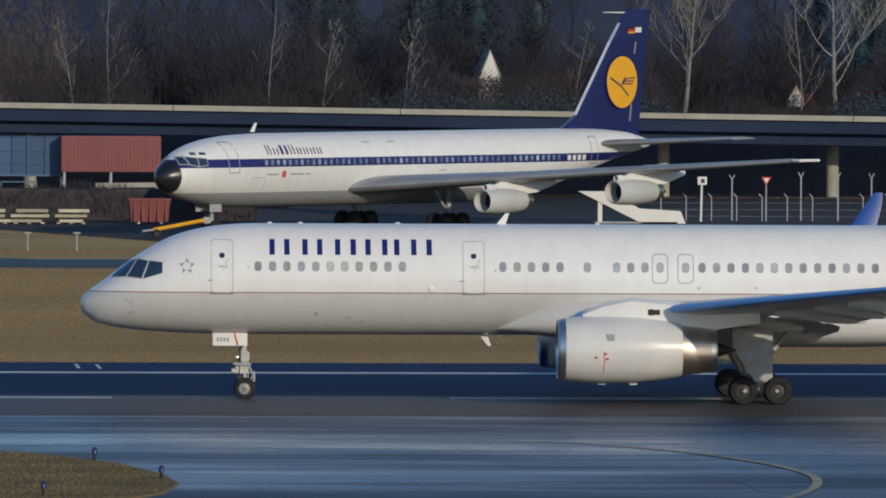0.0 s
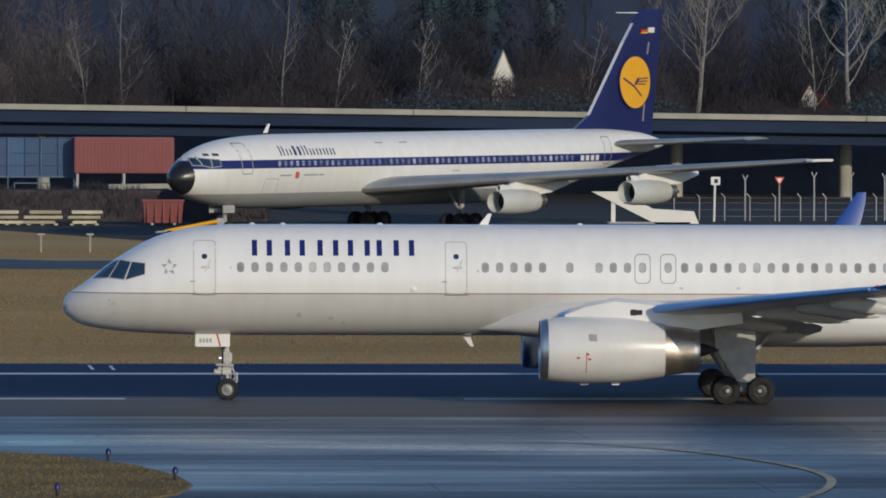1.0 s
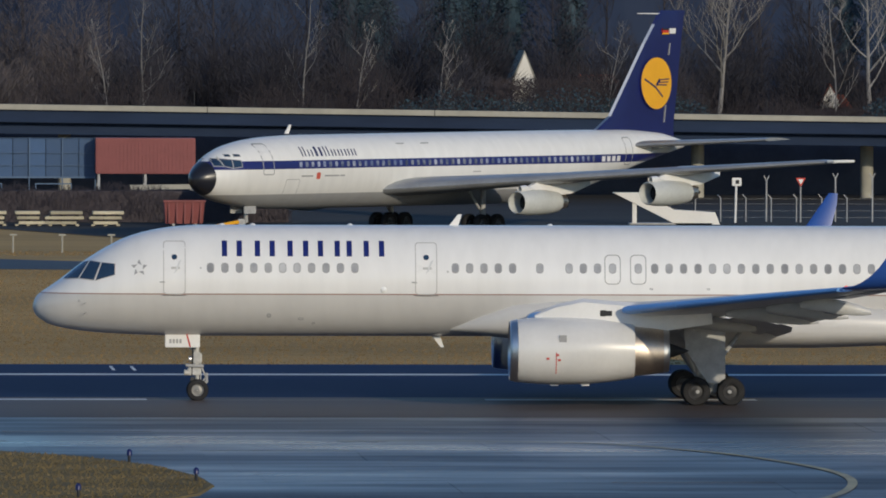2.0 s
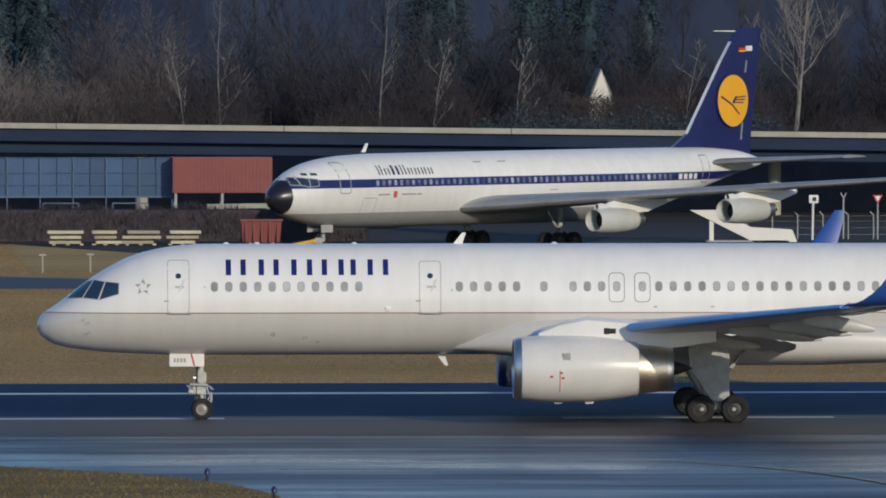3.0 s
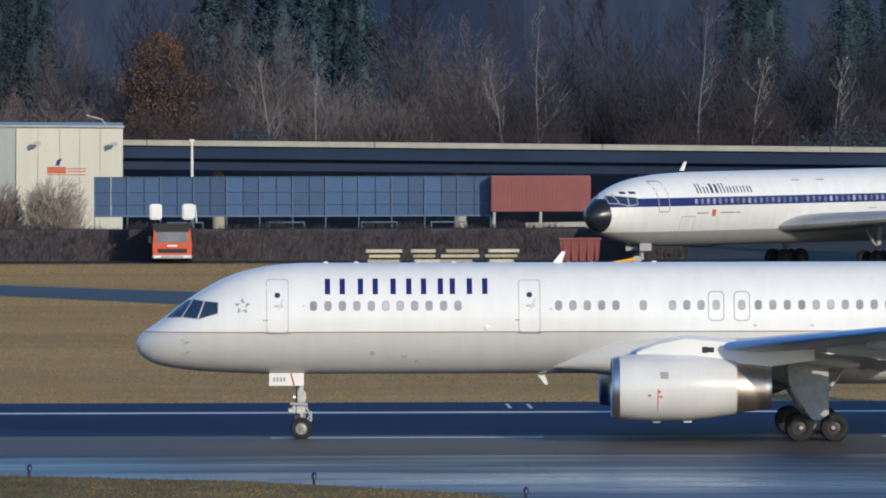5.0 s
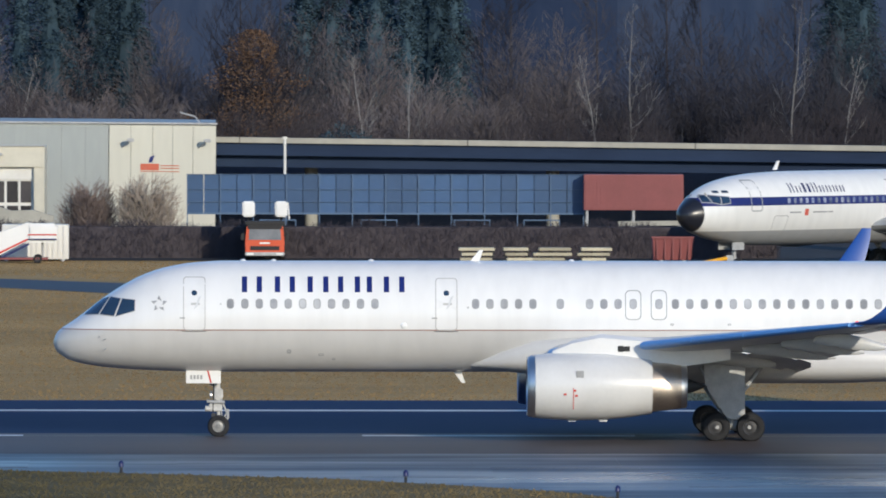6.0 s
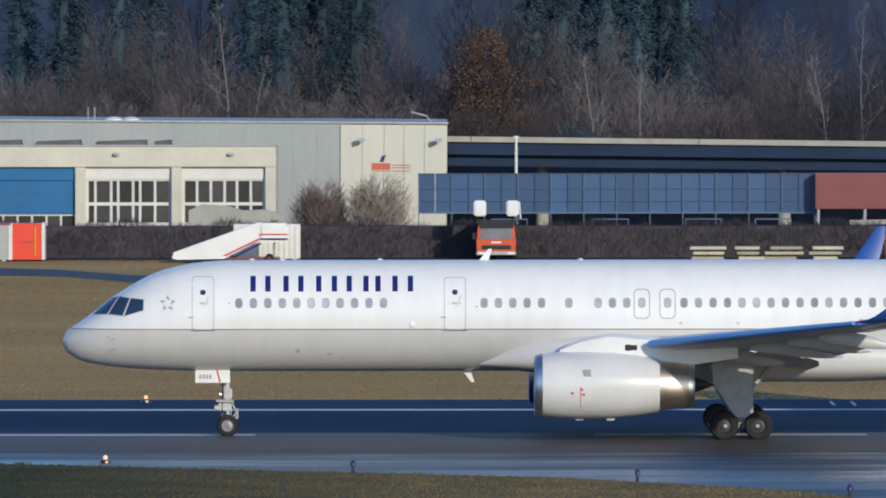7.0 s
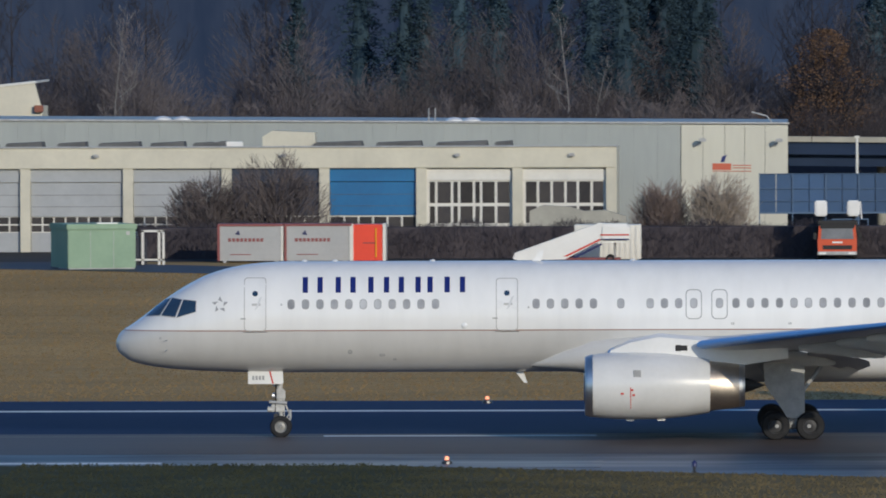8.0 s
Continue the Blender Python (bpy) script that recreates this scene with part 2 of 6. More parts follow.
def rounded(x0, x1, z0, z1, r, n=4, side_steps=5):
    out = []
    for cx, cz, a0 in ((x1 - r, z1 - r, 0), (x0 + r, z1 - r, 90), (x0 + r, z0 + r, 180), (x1 - r, z0 + r, 270)):
        arc = [(cx + r * math.cos((a0 + 90 * k / n) * D2R), cz + r * math.sin((a0 + 90 * k / n) * D2R)) for k in range(n + 1)]
        out += arc
        if a0 in (90, 270):
            za, zb = arc[-1][1], (z0 + r if a0 == 90 else z1 - r)
            out += [(arc[-1][0], za + (zb - za) * k / side_steps) for k in range(1, side_steps)]
    return out


def foil(x, y, z, chord, thick, n=12, droop=0.0):
    """A wing section in the plane y."""
    up, lo = [], []
    for k in range(n + 1):
        s = 0.5 - 0.5 * math.cos(math.pi * k / n)
        t = 5 * thick * (0.2969 * math.sqrt(s) - 0.126 * s - 0.3516 * s * s + 0.2843 * s**3 - 0.1036 * s**4)
        c = 0.06 * s * (1 - s) - droop * s * s
        up.append((x + chord * s, y, z + chord * (c + t)))
        lo.append((x + chord * s, y, z + chord * (c - t * 0.9)))
    return up + lo[-2:0:-1]


def wing_part(name, secs, side, material, parent, label=""):
    """Lofts wing sections (y, x, z, chord, thickness) out to one side."""
    return part(name, loft([foil(x, side * y, z, c, t) for y, x, z, c, t in secs]), material, parent, label, smooth=True)


def wheel(parent, x, y, z, r, w, name="wheel", side=-1, metal=None):
    """A rim with its tyre; the rim turns and carries the tyre."""
    hub = spin([(-w * 0.42, 0.02), (-w * 0.42, r * 0.16), (-w * 0.30, r * 0.2), (-w * 0.22, r * 0.42), (-w * 0.45, r * 0.56), (w * 0.45, r * 0.56), (w * 0.22, r * 0.42), (w * 0.30, r * 0.2), (w * 0.42, r * 0.16), (w * 0.42, 0.02)], (0, 0, 0), "y", 20)
    rim = part(name, hub, metal or RIM, parent, "grey metal wheel rim", smooth=True, at=Matrix.Translation((x, y, z)))
    prof = [(-w * 0.45, r * 0.55), (-w * 0.5, r * 0.72), (-w * 0.46, r * 0.9), (-w * 0.3, r * 0.99), (0, r), (w * 0.3, r * 0.99), (w * 0.46, r * 0.9), (w * 0.5, r * 0.72), (w * 0.45, r * 0.55)]
    part("tyre", spin(prof, (0, 0, 0), "y", 32), RUBBER, rim, "black rubber tyre", smooth=True)
    return rim


# ---- twin-engine airliner, taking off ----
NG = 5.93  # nose gear, from the nose
JET = Hull(
    [(0, 3.42), (0.1, 3.70), (0.3, 3.90), (0.6, 4.10), (1.1, 4.46), (1.55, 4.82), (2.03, 5.16), (2.58, 5.50), (3.35, 5.88), (4.16, 6.12), (5.1, 6.27), (6.2, 6.33), (20, 6.33), (38, 6.33), (44, 6.2), (47.3, 5.85)],
    [(0, 3.36), (0.1, 3.10), (0.3, 2.93), (0.6, 2.75), (1.3, 2.58), (2.3, 2.46), (3.8, 2.38), (5.2, 2.34), (18, 2.34), (30.5, 2.34), (36, 2.95), (42, 4.15), (47.3, 5.4)],
    [(0, 0.02), (0.1, 0.33), (0.3, 0.57), (0.6, 0.82), (1.1, 1.12), (1.55, 1.32), (2.03, 1.5), (2.58, 1.64), (3.35, 1.77), (4.16, 1.84), (5.1, 1.87), (6.2, 1.88), (20, 1.88), (35, 1.85), (42, 1.15), (47.3, 0.22)],
    [(0, 3.39), (1, 3.55), (2.5, 3.95), (4.5, 4.25), (6.5, 4.35), (31, 4.35), (38, 4.75), (47.3, 5.62)], NG)
jet = thing("airliner", "white and grey twin-engine airliner rolling along the runway", "airplane")
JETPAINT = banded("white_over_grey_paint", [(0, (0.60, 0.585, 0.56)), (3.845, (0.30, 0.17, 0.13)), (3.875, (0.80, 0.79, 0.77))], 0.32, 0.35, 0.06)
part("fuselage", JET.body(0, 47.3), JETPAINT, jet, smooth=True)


def cabin_window(hull, x, z, side, w=0.215, h=0.31, m=CABIN, parent=jet):
    fr = part("cabin_window", hull.plate(rounded(x - w / 2 - 0.025, x + w / 2 + 0.025, z - h / 2 - 0.025, z + h / 2 + 0.025, 0.11, 3, 2), side, 0.004), SEAM, parent)
    part("pane", hull.plate(rounded(x - w / 2, x + w / 2, z - h / 2, z + h / 2, 0.10, 3, 2), side, 0.009), m, fr)
    return fr


WINX = [6.35 + 0.517 * k for k in range(11)] + [15.12 + 0.513 * k for k in range(5)] + [18.15, 19.2, 19.71, 20.22, 20.76, 21.68] + [22.27 + 0.519 * k for k in range(33)]
for side in (-1, 1):
    for x in WINX:
        cabin_window(JET, x, 4.83, side)
    for x0, x1, z0, z1 in ((4.66, 5.46, 3.88, 5.78), (13.68, 14.47, 3.88, 5.74), (39.8, 40.6, 3.95, 5.72)):
        d = part("door", JET.plate(rounded(x0, x1, z0, z1, 0.12), side, 0.004), WHITE, jet, "white cabin door with grey seam")
        part("seam", JET.frame_line(x0, x1, z0, z1, 0.03, 0.12, side, 0.008), DOORSEAM, d)
        part("door_window", JET.plate(rounded((x0 + x1) / 2 - 0.1, (x0 + x1) / 2 + 0.1, 5.12, 5.3, 0.08, 3, 1), side, 0.01), GLASS, d)
        part("handle_recess", JET.plate(rounded((x0 + x1) / 2 - 0.12, (x0 + x1) / 2 + 0.2, 4.78, 4.86, 0.03, 2, 1), side, 0.01), DOORSEAM, d)
        part("handle", JET.plate([((x0 + x1) / 2 - 0.02, 4.62), ((x0 + x1) / 2 + 0.10, 4.72), ((x0 + x1) / 2 + 0.26, 5.12), ((x0 + x1) / 2 + 0.16, 5.06)], side, 0.012), WINGGREY, d)
        part("hinge", JET.strip(x0 - 0.12, x0 + 0.06, 4.30, 4.34, side, 0.02, 1), SEAM, d)
        part("sill_plate", JET.strip(x0 - 0.03, x1 + 0.03, z0 - 0.05, z0 - 0.015, side, 0.012, 1), METAL, d)
    for x in (20.76, 21.68):
        d = part("overwing_exit", JET.frame_line(x - 0.29, x + 0.29, 4.26, 5.32, 0.03, 0.17, side, 0.006), SEAM, jet)
    # cockpit glazing
    panes = [[(1.12, 4.40), (1.62, 4.43), (2.0, 5.02), (1.80, 4.97), (1.45, 4.71)],
             [(1.68, 4.43), (2.18, 4.38), (2.42, 4.98), (2.06, 5.03)],
             [(2.25, 4.37), (2.92, 4.57), (2.93, 4.94), (2.48, 4.98)]]
    for p in panes:
        fr = part("cockpit_window", JET.plate(p, side, 0.022), GLASS, jet, "dark glass cockpit window")
        cx, cz = sum(q[0] for q in p) / len(p), sum(q[1] for q in p) / len(p)
        big = [(cx + (x - cx) * 1.09, cz + (z - cz) * 1.1) for x, z in p]
        part("window_frame", JET.plate(big, side, 0.008), DOORSEAM, fr)
    # blue title: plain upright bars in place of each sign
    zb, zt = 5.24, 5.79
    for x0, w in ((6.76, 0.72), (7.94, 0.72), (9.13, 0.14), (9.67, 0.72), (10.80, 0.62), (11.84, 0.74)):
        for x in ((x0, x0 + w - 0.19) if w > 0.2 else (x0 - 0.02,)):
            part("title_bar", JET.strip(x, x + 0.19, zb, zt, side), BLUE, jet, "dark blue title bar")
    # five-pointed ring of small grey kites behind the cockpit
    for k in range(5):
        a = (90 + 72 * k) * D2R
        c, r = (3.80, 4.82), 0.30
        pts = [(c[0] + q * math.cos(a + d), c[1] + q * math.sin(a + d)) for q, d in ((r * 0.45, -0.75), (r, 0), (r * 0.62, 0.35))]
        part("emblem", JET.plate(pts, side, 0.006), SEAM, jet)
    # small service panels and ports
    for x, z, w, h in ((8.45, 3.12, 0.16, 0.16), (9.6, 3.0, 0.2, 0.09), (10.05, 2.84, 0.12, 0.08), (1.65, 3.62, 0.08, 0.08), (22.15, 4.1, 0.12, 0.07), (24.2, 4.1, 0.12, 0.07), (6.0, 4.82, 0.06, 0.06), (14.85, 4.7, 0.07, 0.07)):
        part("service_panel", JET.frame_line(x - w / 2, x + w / 2, z - h / 2, z + h / 2, min(w, h) * 0.35, min(w, h) * 0.4, side, 0.008), GEARGREY, jet)
    part("landing_lamp", spin([(-0.04, 0.12), (0.0, 0.12), (0.03, 0.07), (0.04, 0.001)], (0, 0, 0), "y", 14), mat("lamp_glass", (0.9, 0.9, 0.88), rough=0.1), jet, at=Matrix.Translation(JET.skin(12.55, 4.06, side, 0.0)) @ pose(0, 0, 0, 0, 0, 0 if side > 0 else 180))
    for z in (3.55, 3.2):
        part("probe", tube(JET.skin(1.9, z, side, 0.0), JET.skin(1.8, z, side, 0.14), 0.02, 0.012, 6), METAL, jet)


def blade(x, z0, h, w, lean, down=False):
    s = -1 if down else 1
    return prism([(x, z0), (x + w, z0), (x + w * 0.75 + lean, z0 + s * h), (x + w * 0.35 + lean, z0 + s * h)], -0.025, 0.025)


part("antenna", blade(14.95 - NG, 6.30, 0.42, 0.34, 0.22), WHITE, jet)
part("antenna", blade(14.35 - NG, 2.36, 0.42, 0.30, 0.22, True), WHITE, jet)
for x in (6.8, 7.9, 11.4, 18.6):
    part("beacon_fairing", spin([(0, 0.12), (0.03, 0.11), (0.07, 0.06), (0.08, 0.001)], (x - NG, 0, 6.31), "z", 12), WHITE, jet, smooth=True)

# wing and body fairing
fair = []
for x, w, zt, zb in ((14.6, 0.8, 2.9, 2.5), (15.4, 1.2, 3.05, 2.44), (16.1, 1.62, 3.3, 2.38), (17.2, 1.95, 3.75, 2.26), (19, 2.15, 3.9, 2.08), (22, 2.3, 3.85, 1.95), (28, 2.3, 3.75, 1.95), (31, 2.1, 3.5, 2.05), (33.5, 1.7, 3.2, 2.3), (35, 1.1, 3.0, 2.7)):
    fair.append([(x - NG, w * math.copysign(abs(math.cos(a)) ** 0.7, math.cos(a)), (zt + zb) / 2 + (zt - zb) / 2 * math.copysign(abs(math.sin(a)) ** 0.7, math.sin(a))) for a in [2 * math.pi * k / 40 for k in range(40)]])
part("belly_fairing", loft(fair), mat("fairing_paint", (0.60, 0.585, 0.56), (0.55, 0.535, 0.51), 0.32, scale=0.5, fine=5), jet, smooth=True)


def le(y):
    return 17.7 + (y - 1.9) * 0.605 - NG + (0 if y > 4 else (4 - y) * -0.25)


def wz(y):
    return 3.02 + (y - 1.9) * 0.0945


def chord(y):
    return 8.4 - (y - 1.9) * 0.58 if y < 6.7 else 5.62 - (y - 6.7) * 0.31


for side in (-1, 1):
    stn = (1.2, 1.9, 3, 4.2, 5.5, 6.7, 9, 12, 15, 17.5, 19.0)
    wing_part("wing", [(y, le(y) + 0.35, wz(y) + 0.02, chord(y) * 0.80, 0.125) for y in stn], side, WINGGREY, jet, "grey wing")
    for y0, y1 in ((2.6, 5.4), (7.2, 10.0), (10.04, 12.8), (12.84, 15.6), (15.64, 18.4)):
        wing_part("slat", [(y, le(y) - 0.12, wz(y) - 0.02, chord(y) * 0.17 + 0.30, 0.27) for y in (y0, (y0 + y1) / 2, y1)], side, SLAT, jet, "metal leading-edge slat, sky reflection put into its blue")
    for y0, y1, k in ((2.2, 6.2, 0.24), (7.4, 13.6, 0.24)):
        bm = loft([foil(le(y) + chord(y) * 0.80, side * y, wz(y) - 0.18, chord(y) * k, 0.13, 8, 0.20) for y in (y0, (y0 + y1) / 2, y1)])
        part("flap", bm, WINGGREY, jet, "lowered grey flap", smooth=True)
        bm = loft([foil(le(y) + chord(y) * 0.99, side * y, wz(y) - 0.36, chord(y) * 0.13, 0.12, 8, 0.26) for y in (y0, (y0 + y1) / 2, y1)])
        part("rear_flap", bm, WINGGREY, jet, "lowered grey flap", smooth=True)
    wing_part("aileron", [(y, le(y) + chord(y) * 0.80, wz(y) - 0.02, chord(y) * 0.22, 0.08) for y in (13.8, 16.2, 18.6)], side, WINGGREY, jet)
    for y, ln in ((4.2, 3.0), (8.6, 3.3), (11.4, 2.9), (13.7, 2.5)):
        x0 = le(y) + chord(y) * 0.52
        rings = []
        for s in range(11):
            t = s / 10
            r = 0.26 * math.sin(math.pi * min(1, t * 0.9 + 0.06)) ** 0.6
            rings.append([(x0 + ln * t, side * y + r * 0.55 * math.cos(a), wz(y) - 0.22 - 0.42 * max(0, t - 0.35) + r * math.sin(a)) for a in [2 * math.pi * k / 14 for k in range(14)]])
        part("flap_track_fairing", loft(rings), mat("fairing_grey", (0.55, 0.55, 0.54), (0.45, 0.45, 0.44), 0.4) if y == 4.2 and side == -1 else bpy.data.materials["fairing_grey"], jet, smooth=True)
    # blended winglet
    secs = []
    for k in range(9):
        t = k / 8
        a = min(1, t * 2.2) * 78 * D2R
        yy = 19.0 + (0.75 * math.sin(min(a, 1.36)) if t < 0.46 else 0.74 + 0.52 * (t - 0.46) / 0.54)
        zz = wz(19) + (0.75 * (1 - math.cos(min(a, 1.36))) if t < 0.46 else 0.6 + 1.85 * (t - 0.46) / 0.54)
        c = 1.40 * (1 - t) ** 0.8 + 0.34
        f = foil(le(19.0) - 0.35 + 2.45 * t, 0, 0, c, 0.08, 8)
        ca, sa = math.cos(a), math.sin(a)
        secs.append([(p[0], side * (yy - p[2] * sa), zz + p[2] * ca) for p in f])
    part("winglet", loft(secs), WINGLET, jet, "blue upturned winglet", smooth=True)
    part("navigation_lamp", spin([(0, 0.07), (-0.08, 0.06), (-0.13, 0.001)], (le(18.7) + 0.05, side * 18.7, wz(18.7) + 0.05), "x", 10), glow("navigation_red", (1.0, 0.1, 0.05), 0.6) if side < 0 else GLASS, jet)
    # engine
    ex, ey, ez = 16.84 - NG, side * 6.5, 2.05
    cowl = [(0.18, 0.98), (0.06, 1.02), (0.10, 1.07), (0.4, 1.13), (1.0, 1.18), (1.8, 1.20), (2.8, 1.18), (3.6, 1.10), (4.42, 0.97), (4.42, 0.93), (3.4, 0.95)]
    nac = part("nacelle", spin(cowl, (ex, ey, ez), "x", 56), mat("nacelle_paint", (0.70, 0.69, 0.67), (0.62, 0.61, 0.59), 0.3, scale=0.8, fine=6, coat=0.3) if side < 0 else bpy.data.materials["nacelle_paint"], jet, "pale grey engine cowling", smooth=True)
    part("inlet_lip", spin([(1.3, 0.92), (0.5, 0.93), (0.15, 0.985), (0.0, 1.03), (0.02, 1.06), (0.10, 1.085), (0.28, 1.125)], (ex, ey, ez), "x", 56), METAL, nac, "bare metal intake lip", smooth=True)
    part("fan", spin([(1.2, 0.93), (1.2, 0.3), (1.1, 0.29), (0.75, 0.12), (0.68, 0.001)], (ex, ey, ez), "x", 40), DARK, nac, smooth=True)
    part("nozzle", spin([(4.1, 0.90), (4.42, 0.905), (5.0, 0.85), (5.62, 0.76), (5.62, 0.72), (4.6, 0.7)], (ex, ey, ez), "x", 48), BURNT, nac, "heat-stained metal exhaust nozzle", smooth=True)
    part("nozzle_rim", spin([(5.45, 0.79), (5.62, 0.77), (5.66, 0.74), (5.60, 0.71), (5.45, 0.72)], (ex, ey, ez), "x", 48), METAL, nac, smooth=True)
    part("exhaust_cone", spin([(4.6, 0.7), (5.0, 0.45), (5.9, 0.2), (6.4, 0.001)], (ex, ey, ez), "x", 30), DARK, nac, smooth=True)
    for s2 in (-1, 1):
        ysk = lambda h, r=1.205: ey + s2 * math.sqrt(max(0, r * r - h * h))
        part("cowl_panel", prism([(ex + 1.72, ez + 0.22), (ex + 1.98, ez + 0.22), (ex + 1.98, ez + 0.58), (ex + 1.72, ez + 0.58)], ysk(0.4) - 0.03 * s2, ysk(0.4) + 0.012 * s2), SEAM, nac)
        for q in range(8):
            zz = -0.78 + q * 0.095
            part("cowl_mark", box(ex + 1.60, ex + 1.63, *sorted((ysk(zz + 0.05, 1.20) - 0.05 * s2, ysk(zz + 0.05, 1.20) + 0.004 * s2)), ez + zz, ez + zz + 0.09), RED, nac)
        for dx, dz in ((1.32, -0.25), (1.72, -0.30), (1.66, -0.12)):
            part("cowl_mark", box(ex + dx - 0.05, ex + dx + 0.05, *sorted((ysk(dz) - 0.04 * s2, ysk(dz) + 0.008 * s2)), ez + dz - 0.035, ez + dz + 0.035), RED, nac)
    for dx in (1.6, 2.7):
        part("cowl_drain", box(ex + dx - 0.15, ex + dx + 0.15, ey - 0.05, ey + 0.05, ez - 1.25, ez - 1.14, 0.02), WHITE, nac)
    rings = []
    for s, zt, zb, w in ((0.9, 1.26, 1.05, 0.06), (1.6, 1.62, 1.05, 0.2), (2.6, 1.85, 0.95, 0.26), (4.2, 1.72, 0.8, 0.27), (5.6, 1.5, 0.72, 0.22), (7.2, 1.35, 0.95, 0.08)):
        rings.append([(ex + s, ey - w, ez + zb), (ex + s, ey + w, ez + zb), (ex + s, ey + w, ez + zt - w * 0.5), (ex + s, ey, ez + zt), (ex + s, ey - w, ez + zt - w * 0.5)])
    py = part("pylon", loft(rings), WHITE, jet, smooth=True)
    part("pylon_vent", box(ex + 3.2, ex + 3.65, *sorted((ey + side * 0.2, ey + side * 0.285)), ez + 1.22, ez + 1.44, 0.02), DARK, py)
    # main gear: a four-wheel bogie
    gx, gy = 24.25 - NG, side * 3.66
    bm = tube((gx, gy, 0.55), (gx - 0.1, gy + side * 0.1, 2.9), 0.17, 0.2, 14)
    tube((gx - 0.72, gy, 0.52), (gx + 0.72, gy, 0.50), 0.13, n=10, bm=bm)
    tube((gx, gy, 1.3), (gx + 1.2, gy - side * 1.0, 2.8), 0.08, n=8, bm=bm)
    tube((gx - 0.15, gy, 0.9), (gx - 1.15, gy + side * 0.1, 2.7), 0.10, n=8, bm=bm)
    for dx in (-0.57, 0.57):
        tube((gx + dx, gy - 0.6, 0.51), (gx + dx, gy + 0.6, 0.51), 0.07, n=8, bm=bm)
    gear = part("main_gear", bm, GEARGREY, jet, "grey four-wheel main landing gear", smooth=True)
    part("gear_door", prism([(gx - 1.05, 2.75), (gx + 0.42, 2.75), (gx + 0.42, 0.95), (gx + 0.15, 0.78), (gx - 0.2, 0.82), (gx - 1.0, 2.0)], gy + side * 0.32, gy + side * 0.38), GEARGREY, gear, "grey landing gear door")

# tail
FINP = WINGLET
rings = []
for z, x, c, t in ((5.6, 36.2, 8.6, 0.10), (6.4, 37.4, 7.4, 0.10), (9.5, 40.0, 5.6, 0.10), (13.3, 43.4, 3.4, 0.10)):
    rings.append([(p[0], p[2], z) for p in foil(x - NG, 0, 0, c, t)])
part("tail_fin", loft(rings), FINP, jet, "blue tail fin", smooth=True)
for side in (-1, 1):
    wing_part("tailplane", [(0.5, 40.2 - NG, 5.35, 5.0, 0.10), (7.6, 45.2 - NG, 6.1, 2.0, 0.09)], side, WINGGREY, jet)

# nose gear
bm = tube((-0.08, 0, 2.45), (-0.02, 0, 1.2), 0.12, 0.12, 14)
tube((-0.02, 0, 1.25), (0.02, 0, 0.42), 0.075, 0.07, 12, bm)
tube((0.0, -0.32, 0.395), (0.0, 0.32, 0.395), 0.06, n=8, bm=bm)
box(-0.36, 0.14, -0.16, 0.16, 0.92, 1.2, 0.04, bm)
box(-0.2, 0.16, -0.2, 0.2, 1.35, 1.75, 0.06, bm)
tube((0.16, 0, 1.2), (0.3, 0, 0.85), 0.03, n=6, bm=bm)
tube((0.3, 0, 0.85), (0.1, 0, 0.55), 0.03, n=6, bm=bm)
tube((-0.1, 0, 1.8), (-1.0, 0, 2.4), 0.05, n=8, bm=bm)
for s in (-1, 1):
    tube((-0.3, s * 0.12, 1.0), (-0.48, s * 0.14, 1.02), 0.09, 0.11, 10, bm)
    tube((0.12, s * 0.1, 1.7), (0.12, s * 0.1, 0.7), 0.018, n=5, bm=bm)
ngear = part("nose_gear", bm, mat("white_gear_paint", (0.62, 0.61, 0.58), (0.35, 0.34, 0.32), 0.45, scale=3, fine=14), jet, "white nose landing gear strut", smooth=True)
for s in (-1, 1):
    d = part("gear_door", box(-1.17, 0.08, s * 0.38 - 0.02, s * 0.38 + 0.02, 1.93, 2.42, 0.015), WHITE, ngear, "white nose gear door")
    for k in range(4):
        part("number_bar", box(-1.02 + k * 0.12, -0.94 + k * 0.12, *sorted((s * 0.395, s * 0.406)), 2.08, 2.23), SEAM, d)
    part("tow_mark", prism([(-0.42, 2.4), (-0.36, 2.4), (-0.24, 1.95), (-0.30, 1.95)], s * 0.395, s * 0.406), RED, d)
for s in (-1, 1):
    part("taxi_lamp", spin([(0.0, 0.03), (0.02, 0.10), (-0.06, 0.11), (-0.08, 0.001)], (-0.24, s * 0.2, 1.5), "x", 12), METAL, ngear, "round taxi lamp")
    part("torque_link", box(0.10, 0.36, s * 0.05 - 0.02, s * 0.05 + 0.02, 0.62, 0.70, 0.01, box(0.30, 0.38, s * 0.05 - 0.02, s * 0.05 + 0.02, 0.66, 1.0, 0.01)), GEARGREY, ngear)
    part("hydraulic_line", tube((-0.16, s * 0.13, 2.3), (-0.2, s * 0.15, 0.9), 0.022, n=6), RUBBER, ngear, "black hose")
    part("steering_actuator", tube((-0.42, s * 0.17, 1.28), (0.22, s * 0.17, 1.24), 0.055, n=8), GEARGREY, ngear)
part("scissor_bracket", box(-0.26, -0.1, -0.09, 0.09, 0.62, 0.86, 0.03), RIM, ngear)
jet_wheels = [wheel(jet, 0, s * 0.3, 0.395, 0.395, 0.26, "nose_wheel", metal=HUB) for s in (-1, 1)]
